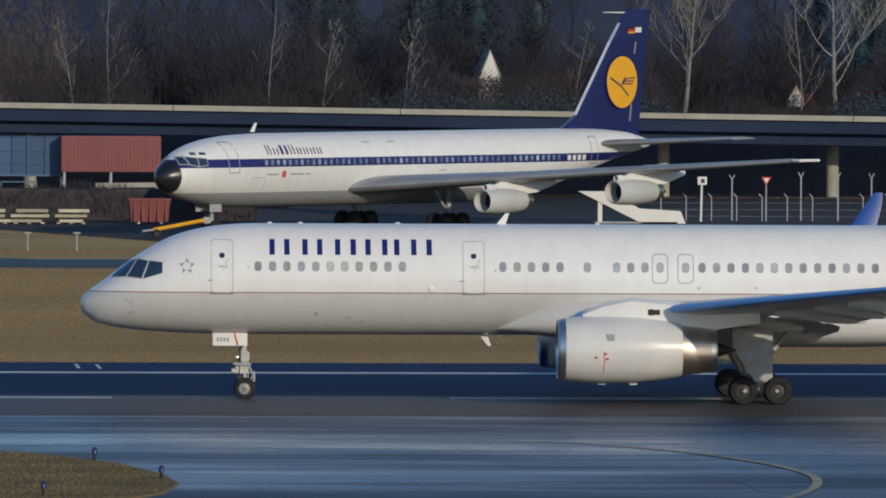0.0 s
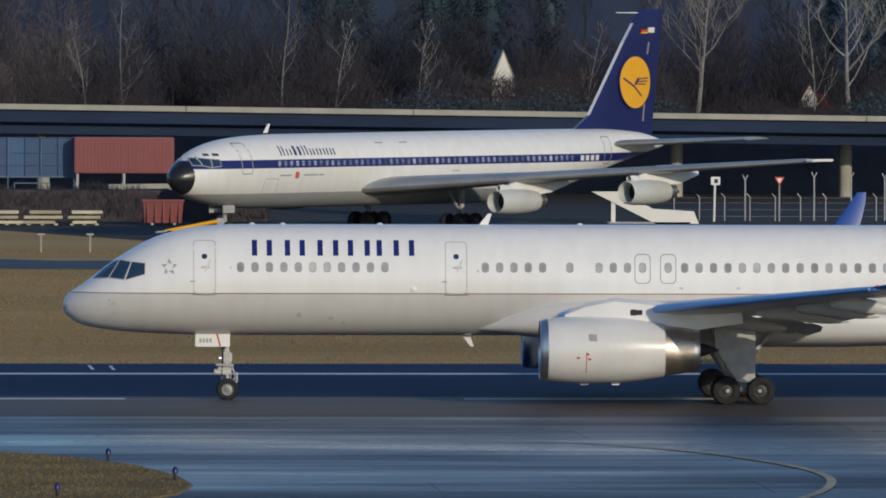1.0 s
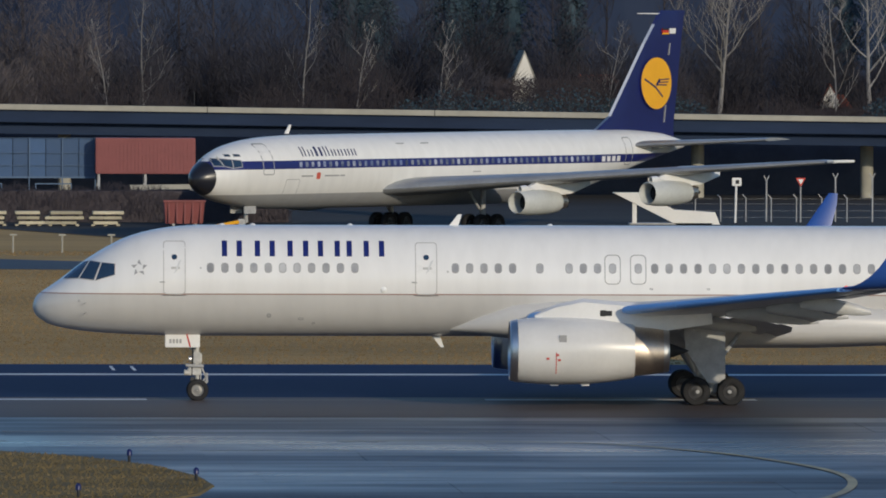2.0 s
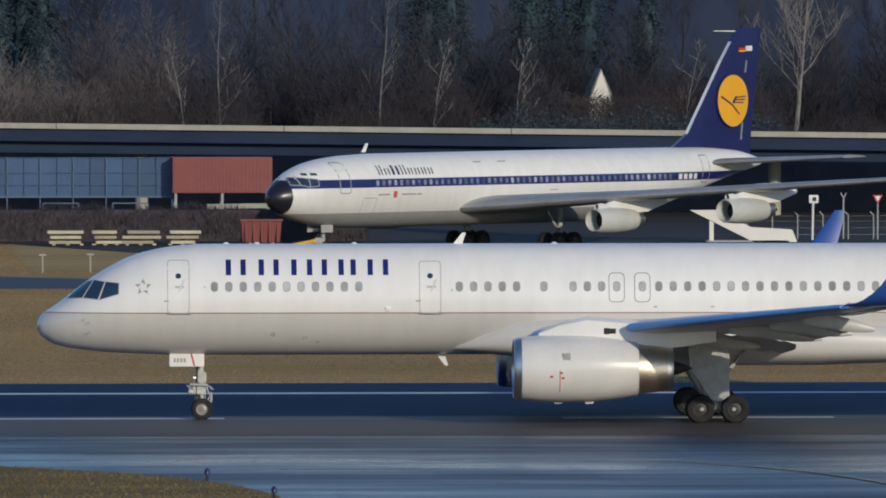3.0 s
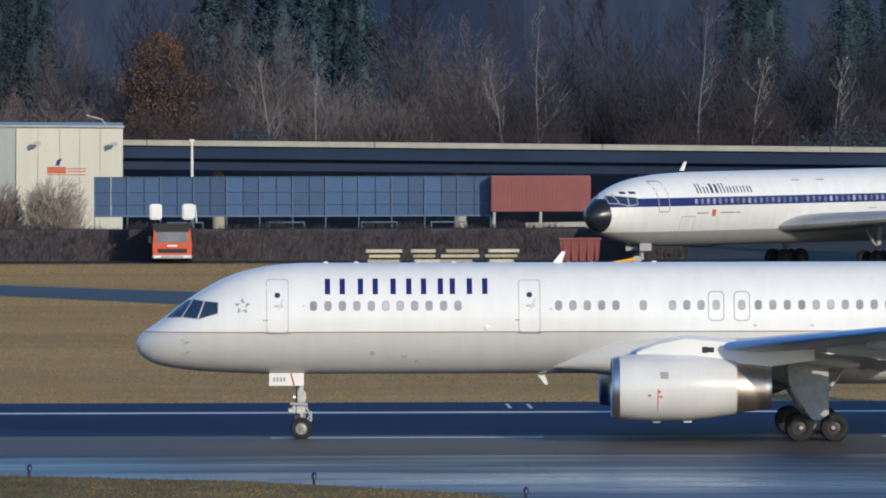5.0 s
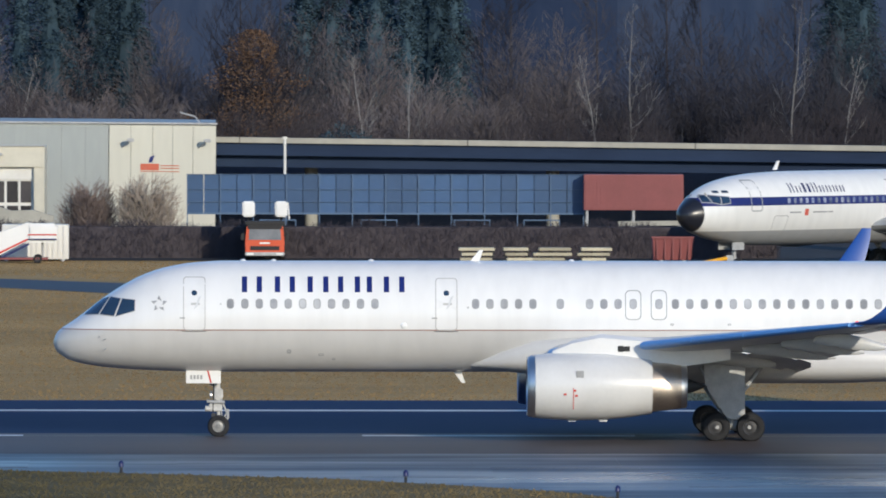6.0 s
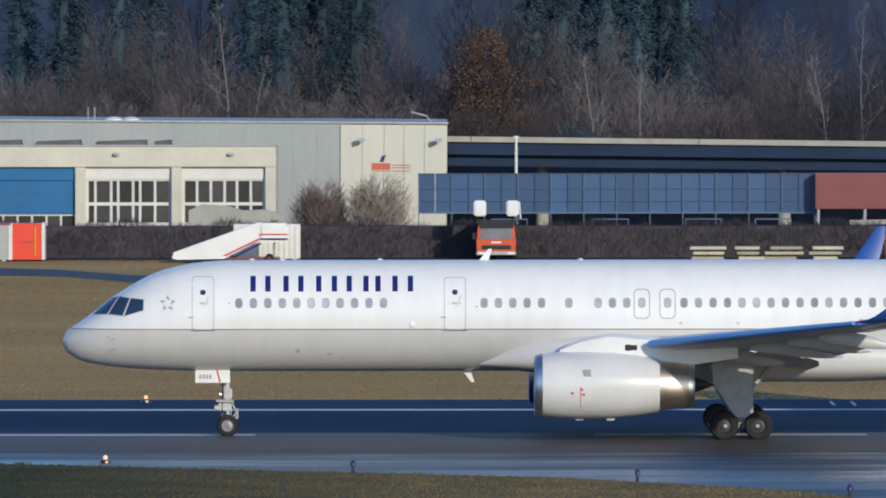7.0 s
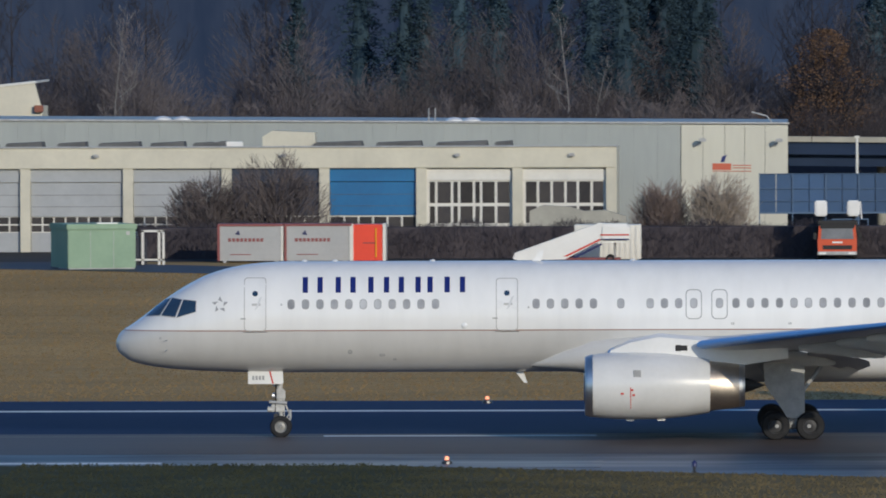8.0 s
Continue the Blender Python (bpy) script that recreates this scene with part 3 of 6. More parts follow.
for side in (-1, 1):
    for dx in (-0.62, 0.62):
        for dy in (-0.43, 0.43):
            jet_wheels.append(wheel(jet, 24.25 - NG + dx, side * 3.66 + dy, 0.51, 0.51, 0.38, "main_wheel"))


# ---- four-engine airliner, parked ----
OLD = Hull(
    [(0, 3.20), (0.15, 3.52), (0.7, 3.98), (1.3, 4.30), (2.0, 4.68), (2.6, 4.90), (3.4, 5.10), (4.6, 5.30), (6.5, 5.45), (9, 5.52), (32, 5.54), (38, 5.52), (42, 5.3), (44.3, 4.85)],
    [(0, 3.10), (0.15, 2.78), (0.7, 2.36), (1.4, 2.08), (2.5, 1.80), (4.2, 1.56), (6.5, 1.42), (10, 1.40), (28, 1.40), (34, 2.1), (40, 3.5), (44.3, 4.4)],
    [(0, 0.02), (0.15, 0.38), (0.7, 0.84), (1.4, 1.20), (2.2, 1.46), (3.2, 1.66), (4.6, 1.80), (6.5, 1.88), (32, 1.88), (38, 1.35), (44.3, 0.3)],
    [(0, 3.15), (1.5, 3.3), (4, 3.65), (8, 3.75), (30, 3.75), (38, 4.2), (44.3, 4.65)])
PSI = 47.8
old = thing("vintage_airliner", "parked white four-engine vintage jet with navy window stripe", "airplane", m=pose(25.57, 656.0, 0.19, 0, 0, PSI))
OLDPAINT = banded("white_navy_striped_paint", [(0, (0.36, 0.36, 0.36)), (2.25, (0.74, 0.73, 0.70)), (3.66, (0.012, 0.017, 0.13)), (4.14, (0.80, 0.79, 0.76))], 0.4, 0.15, 0.07)
part("fuselage", OLD.body(0.92, 44.3), OLDPAINT, old, smooth=True)
part("radome", OLD.body(0, 0.92), BLACKP, old, "black nose cone", smooth=True)
part("pitot_boom", tube((1.1, -0.95, 4.25), (0.75, -1.1, 4.45), 0.05, 0.04, 6), WHITE, old)
for side in (-1, 1):
    for k in range(52):
        x = 7.2 + 0.52 * k
        part("cabin_window", OLD.plate(rounded(x - 0.12, x + 0.12, 3.76, 4.06, 0.08, 3, 2), side, 0.008), mat("old_window", (0.10, 0.12, 0.22), (0.35, 0.36, 0.42), 0.15, scale=0.8, fine=4, vary=0.5, contrast=0.12) if "old_window" not in bpy.data.materials else bpy.data.materials["old_window"], old)
    for p in ([(x - 0.42, z - 0.02) for x, z in q] for q in ([(1.42, 3.92), (1.85, 3.90), (1.85, 4.28), (1.62, 4.30)], [(1.92, 3.90), (2.35, 3.80), (2.45, 4.22), (1.93, 4.28)], [(2.42, 3.80), (2.95, 3.86), (2.98, 4.18), (2.52, 4.22)], [(2.3, 4.42), (2.55, 4.42), (2.57, 4.53), (2.35, 4.53)], [(2.75, 4.42), (3.1, 4.42), (3.1, 4.53), (2.8, 4.54)])):
        fr = part("cockpit_window", OLD.plate(p, side, 0.02), GLASS, old, "dark glass cockpit window")
        cx, cz = sum(q[0] for q in p) / len(p), sum(q[1] for q in p) / len(p)
        part("window_frame", OLD.plate([(cx + (x - cx) * 1.2, cz + (z - cz) * 1.24) for x, z in p], side, 0.01), SEAM, fr)
    for x0, x1, z0, z1 in ((4.05, 4.95, 3.35, 5.1), (37.2, 38.0, 3.5, 5.1)):
        d = part("door", OLD.plate(rounded(x0, x1, max(z0, 4.16), z1, 0.12), side, 0.006), WHITE, old, "white cabin door with grey frame")
        part("seam", OLD.frame_line(x0, x1, z0, z1, 0.06, 0.14, side, 0.012), SEAM, d)
    part("cargo_door", OLD.frame_line(6.0, 7.2, 1.95, 3.1, 0.03, 0.1, side, 0.01), SEAM, old)
    # navy title as plain bars of uneven height
    x = 7.45
    for w, h in ((0.42, 0.52), (0.46, 0.36), (0.26, 0.52), (0.24, 0.48), (0.44, 0.52), (0.42, 0.36), (0.44, 0.36), (0.42, 0.36), (0.42, 0.36)):
        for q in (0.0, w - 0.15):
            part("title_bar", OLD.strip(x + q, x + q + 0.10, 4.36, 4.36 + h, side, 0.008, 2), NAVY, old, "navy title bar")
        x += w + 0.165
    for x0, x1 in ((7.3, 8.3), (9.35, 10.6), (10.7, 11.1)):
        part("title_line", OLD.strip(x0, x1, 3.22, 3.30, side, 0.008, 1), SEAM, old, "small grey line of writing")
    part("crest", OLD.plate(rounded(8.62, 8.95, 3.08, 3.45, 0.06, 2, 1), side, 0.008), mat("crest_red", (0.6, 0.12, 0.08), rough=0.5) if side < 0 else bpy.data.materials["crest_red"], old, "small red shield")
    for x0, z in ((16.2, 4.95), (18.4, 4.95), (22.6, 3.3)):
        part("hatch", OLD.strip(x0, x0 + 0.7, z, z + 0.05, side, 0.01, 1), SEAM, old)
    for k in range(4):
        part("registration_bar", OLD.strip(34.6 + k * 0.55, 34.95 + k * 0.55, 3.74, 4.04, side, 0.012, 1), WHITE, old)
    # wings
    lo = lambda y: 13.75 + y * 0.72
    zo = lambda y: 2.28 + y * 0.081
    ch = lambda y: 9.6 - (y - 1.9) * 0.56 if y < 8.3 else 6.0 - (y - 8.3) * 0.26
    wing_part("wing", [(y, lo(y), zo(y), ch(y), 0.11) for y in (1.0, 1.9, 4, 6, 8.3, 11, 14.2, 18, 21.2)] + [(21.7, lo(21.7) + 0.5, zo(21.7), 1.7, 0.06)], side, mat("old_wing_metal", (0.40, 0.41, 0.42), (0.28, 0.29, 0.30), 0.35, 0.35, scale=0.6, fine=5) if side < 0 else bpy.data.materials["old_wing_metal"], old, "grey metal swept wing")
    part("wing_tip", box(lo(21.6) + 0.2, lo(21.6) + 2.2, side * 21.95 - 0.28, side * 21.95 + 0.28, zo(21.6) - 0.02, zo(21.6) + 0.12, 0.05), WHITE, old)
    for x, y, z in ((18.45, 8.3, 1.72), (22.8, 14.2, 2.27)):
        yy = side * y
        prof = [(0.9, 0.50), (0.1, 0.56), (0.0, 0.60), (0.1, 0.66), (0.7, 0.72), (1.8, 0.74), (2.8, 0.68), (3.5, 0.58), (3.5, 0.53), (2.8, 0.5)]
        e = part("nacelle", spin(prof, (x, yy, z), "x", 36), mat("old_nacelle", (0.58, 0.59, 0.56), (0.45, 0.46, 0.44), 0.4, scale=0.8, fine=6) if side < 0 and y < 10 else bpy.data.materials["old_nacelle"], old, "pale grey engine pod", smooth=True)
        part("intake", spin([(0.9, 0.52), (0.95, 0.22), (0.6, 0.12), (0.5, 0.001)], (x, yy, z), "x", 28), DARK, e, smooth=True)
        part("exhaust_pipe", spin([(3.3, 0.50), (3.7, 0.46), (4.2, 0.40), (4.2, 0.36), (3.5, 0.34)], (x, yy, z), "x", 28), BURNT, e, "dark stained exhaust pipe", smooth=True)
        for k in range(6):
            a = k * math.pi / 3
            part("exhaust_chute", tube((x + 3.8, yy + 0.33 * math.cos(a), z + 0.33 * math.sin(a)), (x + 4.4, yy + 0.26 * math.cos(a), z + 0.26 * math.sin(a)), 0.13, 0.10, 8), DARK, e)
        part("scoop", spin([(0, 0.16), (0.5, 0.2), (1.4, 0.02)], (x + 0.1, yy - 0.1, z + 0.78), "x", 14), WHITE, e, smooth=True)
        rings = []
        for s, zt, zb, w in ((0.4, 0.74, 0.6, 0.05), (1.6, 1.08, 0.5, 0.22), (3.0, 1.48, 0.35, 0.28), (4.6, 1.5, 0.45, 0.27), (6.6, 1.15, 0.9, 0.06)):
            rings.append([(x + s, yy - w, z + zb), (x + s, yy + w, z + zb), (x + s, yy + w * 0.6, z + zt), (x + s, yy - w * 0.6, z + zt)])
        part("pylon", loft(rings), WHITE, old, smooth=True)
    wing_part("tailplane", [(0.4, 37.6, 4.55, 5.2, 0.09), (6.9, 43.3, 4.95, 2.4, 0.08)], side, bpy.data.materials["old_wing_metal"], old, "grey tailplane")
    gx, gy = 21.6, side * 3.35
    bm = tube((gx, gy, 0.4), (gx, gy, 2.4), 0.16, n=12)
    tube((gx - 0.75, gy, 0.37), (gx + 0.75, gy, 0.37), 0.12, n=8, bm=bm)
    tube((gx, gy, 0.9), (gx - 1.2, gy, 2.2), 0.08, n=8, bm=bm)
    part("main_gear", bm, GEARGREY, old, smooth=True)
    for dx in (-0.71, 0.71):
        for dy in (-0.44, 0.44):
            wheel(old, gx + dx, gy + dy, 0.39, 0.58, 0.40, "main_wheel")
    wheel(old, 4.7, side * 0.28, 0.27, 0.46, 0.28, "nose_wheel")
bm = tube((4.7, 0, 0.27), (4.6, 0, 1.9), 0.12, n=12)
tube((4.7, -0.3, 0.27), (4.7, 0.3, 0.27), 0.06, n=8, bm=bm)
part("nose_gear", bm, GEARGREY, old, smooth=True)
for s in (-1, 1):
    part("gear_door", box(3.9, 4.9, s * 0.5 - 0.02, s * 0.5 + 0.02, 1.2, 1.62), GEARGREY, old)
part("antenna", prism([(8.0, 5.6), (8.35, 5.6), (8.58, 6.1), (8.4, 6.1)], -0.03, 0.03), WHITE, old)
rings = []
for z, x0, x1 in ((4.9, 34.8, 43.6), (5.6, 36.2, 43.55), (6.3, 37.4, 43.65), (8.0, 38.7, 43.9), (10.5, 40.6, 44.25), (12.25, 42.0, 44.55), (12.4, 42.3, 44.6)):
    rings.append([(p[0], p[2] * 1.0, z) for p in foil(x0, 0, 0, x1 - x0, 0.07 if z < 12.3 else 0.03)])
fin = part("tail_fin", loft(rings), NAVY, old, "navy tail fin", smooth=True)
part("fin_leading_edge", loft([[(x, y, z) for x, y in ((x0 - 0.03, 0), (x0 + 0.12, 0.11), (x0 + 0.12, -0.11))] for z, x0 in ((5.5, 36.0), (6.3, 37.38), (8.0, 38.68), (10.5, 40.58), (11.6, 41.5))]), METAL, fin, "bare metal leading edge")
part("fin_probe", tube((42.3, 0, 12.2), (40.1, 0, 12.22), 0.05, 0.025, 6), WHITE, fin)
for s in (-1, 1):
    def fin_y(x, z):
        x0 = float(np.interp(z, [5.6, 6.3, 8.0, 10.5, 12.25], [36.2, 37.4, 38.7, 40.6, 42.0]))
        x1 = float(np.interp(z, [5.6, 6.3, 8.0, 10.5, 12.25], [43.55, 43.65, 43.9, 44.25, 44.55]))
        c, q = x1 - x0, max(0.002, (x - x0) / (x1 - x0))
        return c * 5 * 0.07 * (0.2969 * math.sqrt(q) - 0.126 * q - 0.3516 * q * q + 0.2843 * q**3 - 0.1036 * q**4)

    def fin_disc(pts, off):
        bm = bmesh.new()
        n = len(pts)
        cx, cz = sum(p[0] for p in pts) / n, sum(p[1] for p in pts) / n
        rows = []
        for f in (1.0, 0.66, 0.33):
            rows.append([bm.verts.new((cx + (x - cx) * f, s * (fin_y(cx + (x - cx) * f, cz + (z - cz) * f) + off), cz + (z - cz) * f)) for x, z in pts])
        rows.append([bm.verts.new((x, s * 0.02, z)) for x, z in pts])
        for a, b in ((rows[0], rows[1]), (rows[1], rows[2]), (rows[3], rows[0])):
            for k in range(n):
                bm.faces.new((a[k], a[(k + 1) % n], b[(k + 1) % n], b[k]))
        bm.faces.new(rows[2])
        return bm

    circ = lambda r, cx=41.75, cz=8.17: [(cx + r * math.cos(2 * math.pi * k / 40), cz + r * math.sin(2 * math.pi * k / 40)) for k in range(40)]
    em = part("fin_emblem", fin_disc(circ(1.55), 0.012), NAVY, fin)
    disc = part("emblem_disc", fin_disc(circ(1.5), 0.03), YELLOW, fin, "golden yellow disc")
    for x0, z0, x1, z1, w in ((40.55, 8.42, 41.6, 7.95, 0.11), (41.6, 7.95, 42.35, 7.38, 0.10), (41.7, 8.05, 42.05, 8.40, 0.16), (41.9, 8.36, 43.0, 8.42, 0.07), (41.9, 8.22, 42.9, 8.24, 0.07), (41.85, 8.08, 42.75, 8.06, 0.07)):
        dx, dz = x1 - x0, z1 - z0
        q = math.hypot(dx, dz)
        nx, nz = -dz / q * w / 2, dx / q * w / 2
        part("emblem_bar", fin_disc([(x0 + nx, z0 + nz), (x1 + nx, z1 + nz), (x1 - nx, z1 - nz), (x0 - nx, z0 - nz)], 0.045), NAVY, fin, "navy bar")
    part("flag_panel", fin_disc([(42.35, 11.05), (42.95, 11.05), (42.95, 11.35), (42.35, 11.35)], 0.02), RED, fin, "small red flag panel")
    part("flag_panel", fin_disc([(42.35, 11.25), (42.95, 11.25), (42.95, 11.36), (42.35, 11.36)], 0.03), BLACKP, fin)
    part("flag_panel", fin_disc([(42.35, 11.0), (42.95, 11.0), (42.95, 11.1), (42.35, 11.1)], 0.03), YELLOW, fin)
    part("flag_panel", fin_disc([(43.05, 11.05), (43.65, 11.05), (43.65, 11.35), (43.05, 11.35)], 0.02), WHITE, fin, "small white panel")
    part("rudder_line", fin_disc([(42.55, 5.9), (42.61, 5.9), (42.75, 6.9), (42.69, 6.9)], 0.02), SEAM, fin)
    part("rudder_line", fin_disc([(42.95, 9.8), (43.01, 9.8), (43.15, 10.5), (43.09, 10.5)], 0.02), SEAM, fin)


# ---- ground ----
GRASS = mat("winter_grass", (0.52, 0.345, 0.145), (0.35, 0.240, 0.105), 0.9, scale=0.045, fine=0.5, bump=0.12, stretch=(0.25, 1.0, 1.0), contrast=0.15)
NEARGRASS = mat("short_wet_grass", (0.250, 0.184, 0.086), (0.150, 0.116, 0.058), 0.9, scale=0.25, fine=5.0, bump=0.25, contrast=0.2, world_space=True)


def tint_along_x(m, x0, x1, tint):
    """Multiplies a grass colour by a tint, reached gradually between two places along the field."""
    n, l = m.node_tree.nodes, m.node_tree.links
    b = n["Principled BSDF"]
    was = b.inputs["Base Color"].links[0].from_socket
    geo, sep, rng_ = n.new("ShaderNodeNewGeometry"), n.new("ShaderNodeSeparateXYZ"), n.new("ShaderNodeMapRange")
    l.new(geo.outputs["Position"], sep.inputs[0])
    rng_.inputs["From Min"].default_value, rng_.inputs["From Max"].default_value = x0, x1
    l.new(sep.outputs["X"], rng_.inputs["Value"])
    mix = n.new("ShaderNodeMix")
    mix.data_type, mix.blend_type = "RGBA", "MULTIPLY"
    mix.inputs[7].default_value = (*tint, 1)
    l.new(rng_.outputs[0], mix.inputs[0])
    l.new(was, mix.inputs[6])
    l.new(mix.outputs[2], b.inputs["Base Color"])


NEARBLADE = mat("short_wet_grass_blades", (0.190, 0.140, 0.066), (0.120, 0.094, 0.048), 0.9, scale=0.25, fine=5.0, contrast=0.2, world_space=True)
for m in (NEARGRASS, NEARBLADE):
    tint_along_x(m, 3.0, -14.0, (0.30, 0.42, 0.47))
# reflected sky blue is put into the runway's base colour
RUNWAY = mat("sky_blue_runway_asphalt", (0.008, 0.019, 0.070), (0.013, 0.027, 0.082), 0.62, spec=0.04, scale=0.05, fine=0.6, stretch=(0.25, 1.0, 1.0), rough2=0.7)
WORN = mat("worn_runway_asphalt", (0.115, 0.092, 0.082), (0.075, 0.064, 0.064), 0.6, spec=0.14, scale=0.06, fine=0.7, stretch=(0.2, 1.0, 1.0), rough2=0.6)
APRON = mat("wet_apron_asphalt", (0.085, 0.092, 0.108), (0.030, 0.035, 0.048), 0.24, spec=0.3, scale=0.07, fine=0.45, stretch=(0.22, 1.0, 1.0), rough2=0.62, contrast=0.17, world_space=True)
TAXI = mat("taxiway_asphalt", (0.04, 0.045, 0.06), (0.055, 0.058, 0.07), 0.6, spec=0.15, scale=0.1, fine=1.5)
YARD = mat("yard_asphalt", (0.055, 0.053, 0.052), (0.075, 0.071, 0.066), 0.8, scale=0.1, fine=1.5)
LINE = mat("white_line_paint", (0.80, 0.80, 0.78), (0.60, 0.60, 0.60), 0.6, spec=0.05, scale=0.4, fine=4)
YLINE = mat("yellow_line_paint", (0.50, 0.44, 0.26), (0.28, 0.25, 0.18), 0.6, spec=0.1, scale=0.4, fine=3)
sheet("ground", [(-4000, -1500), (4000, -1500), (4000, 4500), (-4000, 4500)], 0.0, GRASS, "dry yellow-brown winter grass beside the runway")
apron = sheet("apron", [(-600, 250), (600, 250), (600, 416), (-600, 416)], 0.02, APRON, "wet grey concrete apron with lighter streaks")
sheet("runway", [(-600, 428.5), (600, 428.5), (600, 462.2), (-600, 462.2)], 0.02, RUNWAY, "dark damp asphalt runway, sky reflection put into its blue")
sheet("runway_worn_strip", [(-600, 408.0), (600, 412.5), (600, 428.5), (-600, 428.5)], 0.028, WORN, "brownish worn runway asphalt along the middle")
sheet("taxiway", [(-80, 706), (-21, 652), (-17, 640), (6, 597.5), (20, 595), (60, 596), (600, 640), (600, 660), (60, 618), (18, 611), (8, 621), (-18, 657), (-22, 668), (-80, 730)], 0.02, TAXI, "dark asphalt taxiway between grass strips")
sheet("yard", [(-160, 690), (12, 690), (28, 640), (200, 632), (200, 830), (-160, 830)], 0.03, YARD, "dark asphalt yard")
island = [(-600, 399.6), (-14, 399.0), (-8, 395.0), (-2, 391.6), (4, 387.8), (8, 382.6), (11.3, 377.6), (13.3, 371.2), (14.4, 363.8), (14.6, 358), (13.9, 352), (12.0, 346), (8, 339), (-600, 320)]
bm = bmesh.new()
top = [bm.verts.new((x, y, 0.10)) for x, y in island]
bm.faces.new(top)
low = [bm.verts.new((x + 0.1, y + 0.12, 0.0)) for x, y in island]
for k in range(len(island)):
    bm.faces.new((top[k], low[k], low[(k + 1) % len(island)], top[(k + 1) % len(island)]))
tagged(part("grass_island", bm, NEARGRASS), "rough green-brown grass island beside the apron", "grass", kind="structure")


def line(name, x0, x1, y0, y1, label, m=LINE, z=0.034, w=None):
    bm = bmesh.new()
    bm.faces.new([bm.verts.new(p) for p in ((x0, y0, z), (x1, y0, z), (x1, y1, z), (x0, y1, z))])
    return tagged(part(name, bm, m), label, "marking", kind="structure")


line("trim_far_edge_line", -500, 500, 450.3, 451.8, "white runway edge line")
line("trim_near_edge_line", -500, -20.2, 401.8, 403.2, "white runway edge line")
for k in range(-8, 9):
    line("trim_centre_dash", 5.2 + k * 22 - (0.0), 15.0 + k * 22, 425.8, 426.9, "worn white runway centre dash")
line("trim_centre_joint", -500, 500, 425.95, 426.12, "pale joint along the runway centre", YLINE, 0.031)
for x, y in ((14.7, 455.3), (15.5, 455.0)):
    line("trim_edge_mark", x, x + 0.13, y, y + 4.6, "short white mark at the runway edge")
pts = [(20, 390.5), (24.5, 390.2), (28.5, 388.5), (31.7, 382), (33.6, 374), (34.4, 367), (34.2, 360), (32.9, 352), (30.5, 344), (27, 336)]
bm, prev = bmesh.new(), None
for k in range(73):
    t = k / 8
    i = min(int(t), 8)
    u = t - i
    p0, p1 = Vector(pts[i]), Vector(pts[i + 1])
    a = pts[max(i - 1, 0)]
    b = pts[min(i + 2, 9)]
    m0, m1 = (p1 - Vector(a)) / 2, (Vector(b) - p0) / 2
    p = p0 * (2 * u**3 - 3 * u**2 + 1) + m0 * (u**3 - 2 * u**2 + u) + p1 * (3 * u**2 - 2 * u**3) + m1 * (u**3 - u**2)
    d = (m0 * (1 - u) + m1 * u).normalized()
    n = Vector((-d.y, d.x)) * 0.15
    cur = [bm.verts.new((p.x + n.x, p.y + n.y * 1.0, 0.062)), bm.verts.new((p.x - n.x, p.y - n.y, 0.062))]
    if prev:
        bm.faces.new((prev[0], prev[1], cur[1], cur[0]))
    prev = cur
tagged(part("trim_turning_line", bm, YLINE), "worn yellow curved turning line on the apron", "marking", kind="structure")


# concrete slabs of the apron, uneven in wetness
SLABM = mat("apron_slab_surface", (0.085, 0.092, 0.108), (0.030, 0.035, 0.048), 0.24, spec=0.3, scale=0.07, fine=0.45, stretch=(0.22, 1.0, 1.0), rough2=0.62, contrast=0.17, vary=0.10, world_space=True)
rs = random.Random(3)
shapes = []
for k in range(6):
    bm = bmesh.new()
    a, b, h = rs.uniform(0.0, 0.012), rs.uniform(0.0, 0.02), 0.0004 * k
    loft([[(a, b, 0), (5.0 - a, b, 0), (5.0 - a * 0.5, 7.48 - b, 0), (a, 7.48 - b * 0.6, 0)], [(a, b, 0.012 + h), (5.0 - a, b, 0.012 + h), (5.0 - a * 0.5, 7.48 - b, 0.012 + h), (a, 7.48 - b * 0.6, 0.012 + h)]], bm)
    finish(bm)
    me = bpy.data.meshes.new("slab")
    bm.to_mesh(me)
    bm.free()
    me.materials.append(SLABM)
    shapes.append(me)
for i in range(15):
    for j in range(9):
        x, y = -22 + i * 5.0 - j * 0.55, 338.5 + j * 7.5
        if y + 7.5 > 408 or rs.random() < 0.12:
            continue
        o = new("slab", shapes[rs.randrange(6)])
        o.parent = apron
        o.matrix_basis = pose(x, y, 0.021)


# ---- viaduct behind the yard ----
SLOPE = -0.0123
deck_z = lambda x: 6.27 + SLOPE * x


def beam(x0, x1, y0, y1, up0, up1, step=1):
    bm = bmesh.new()
    return loft([[(x, y0, deck_z(x) + up0), (x, y1, deck_z(x) + up0), (x, y1, deck_z(x) + up1), (x, y0, deck_z(x) + up1)] for x in (x0, x1)], bm)


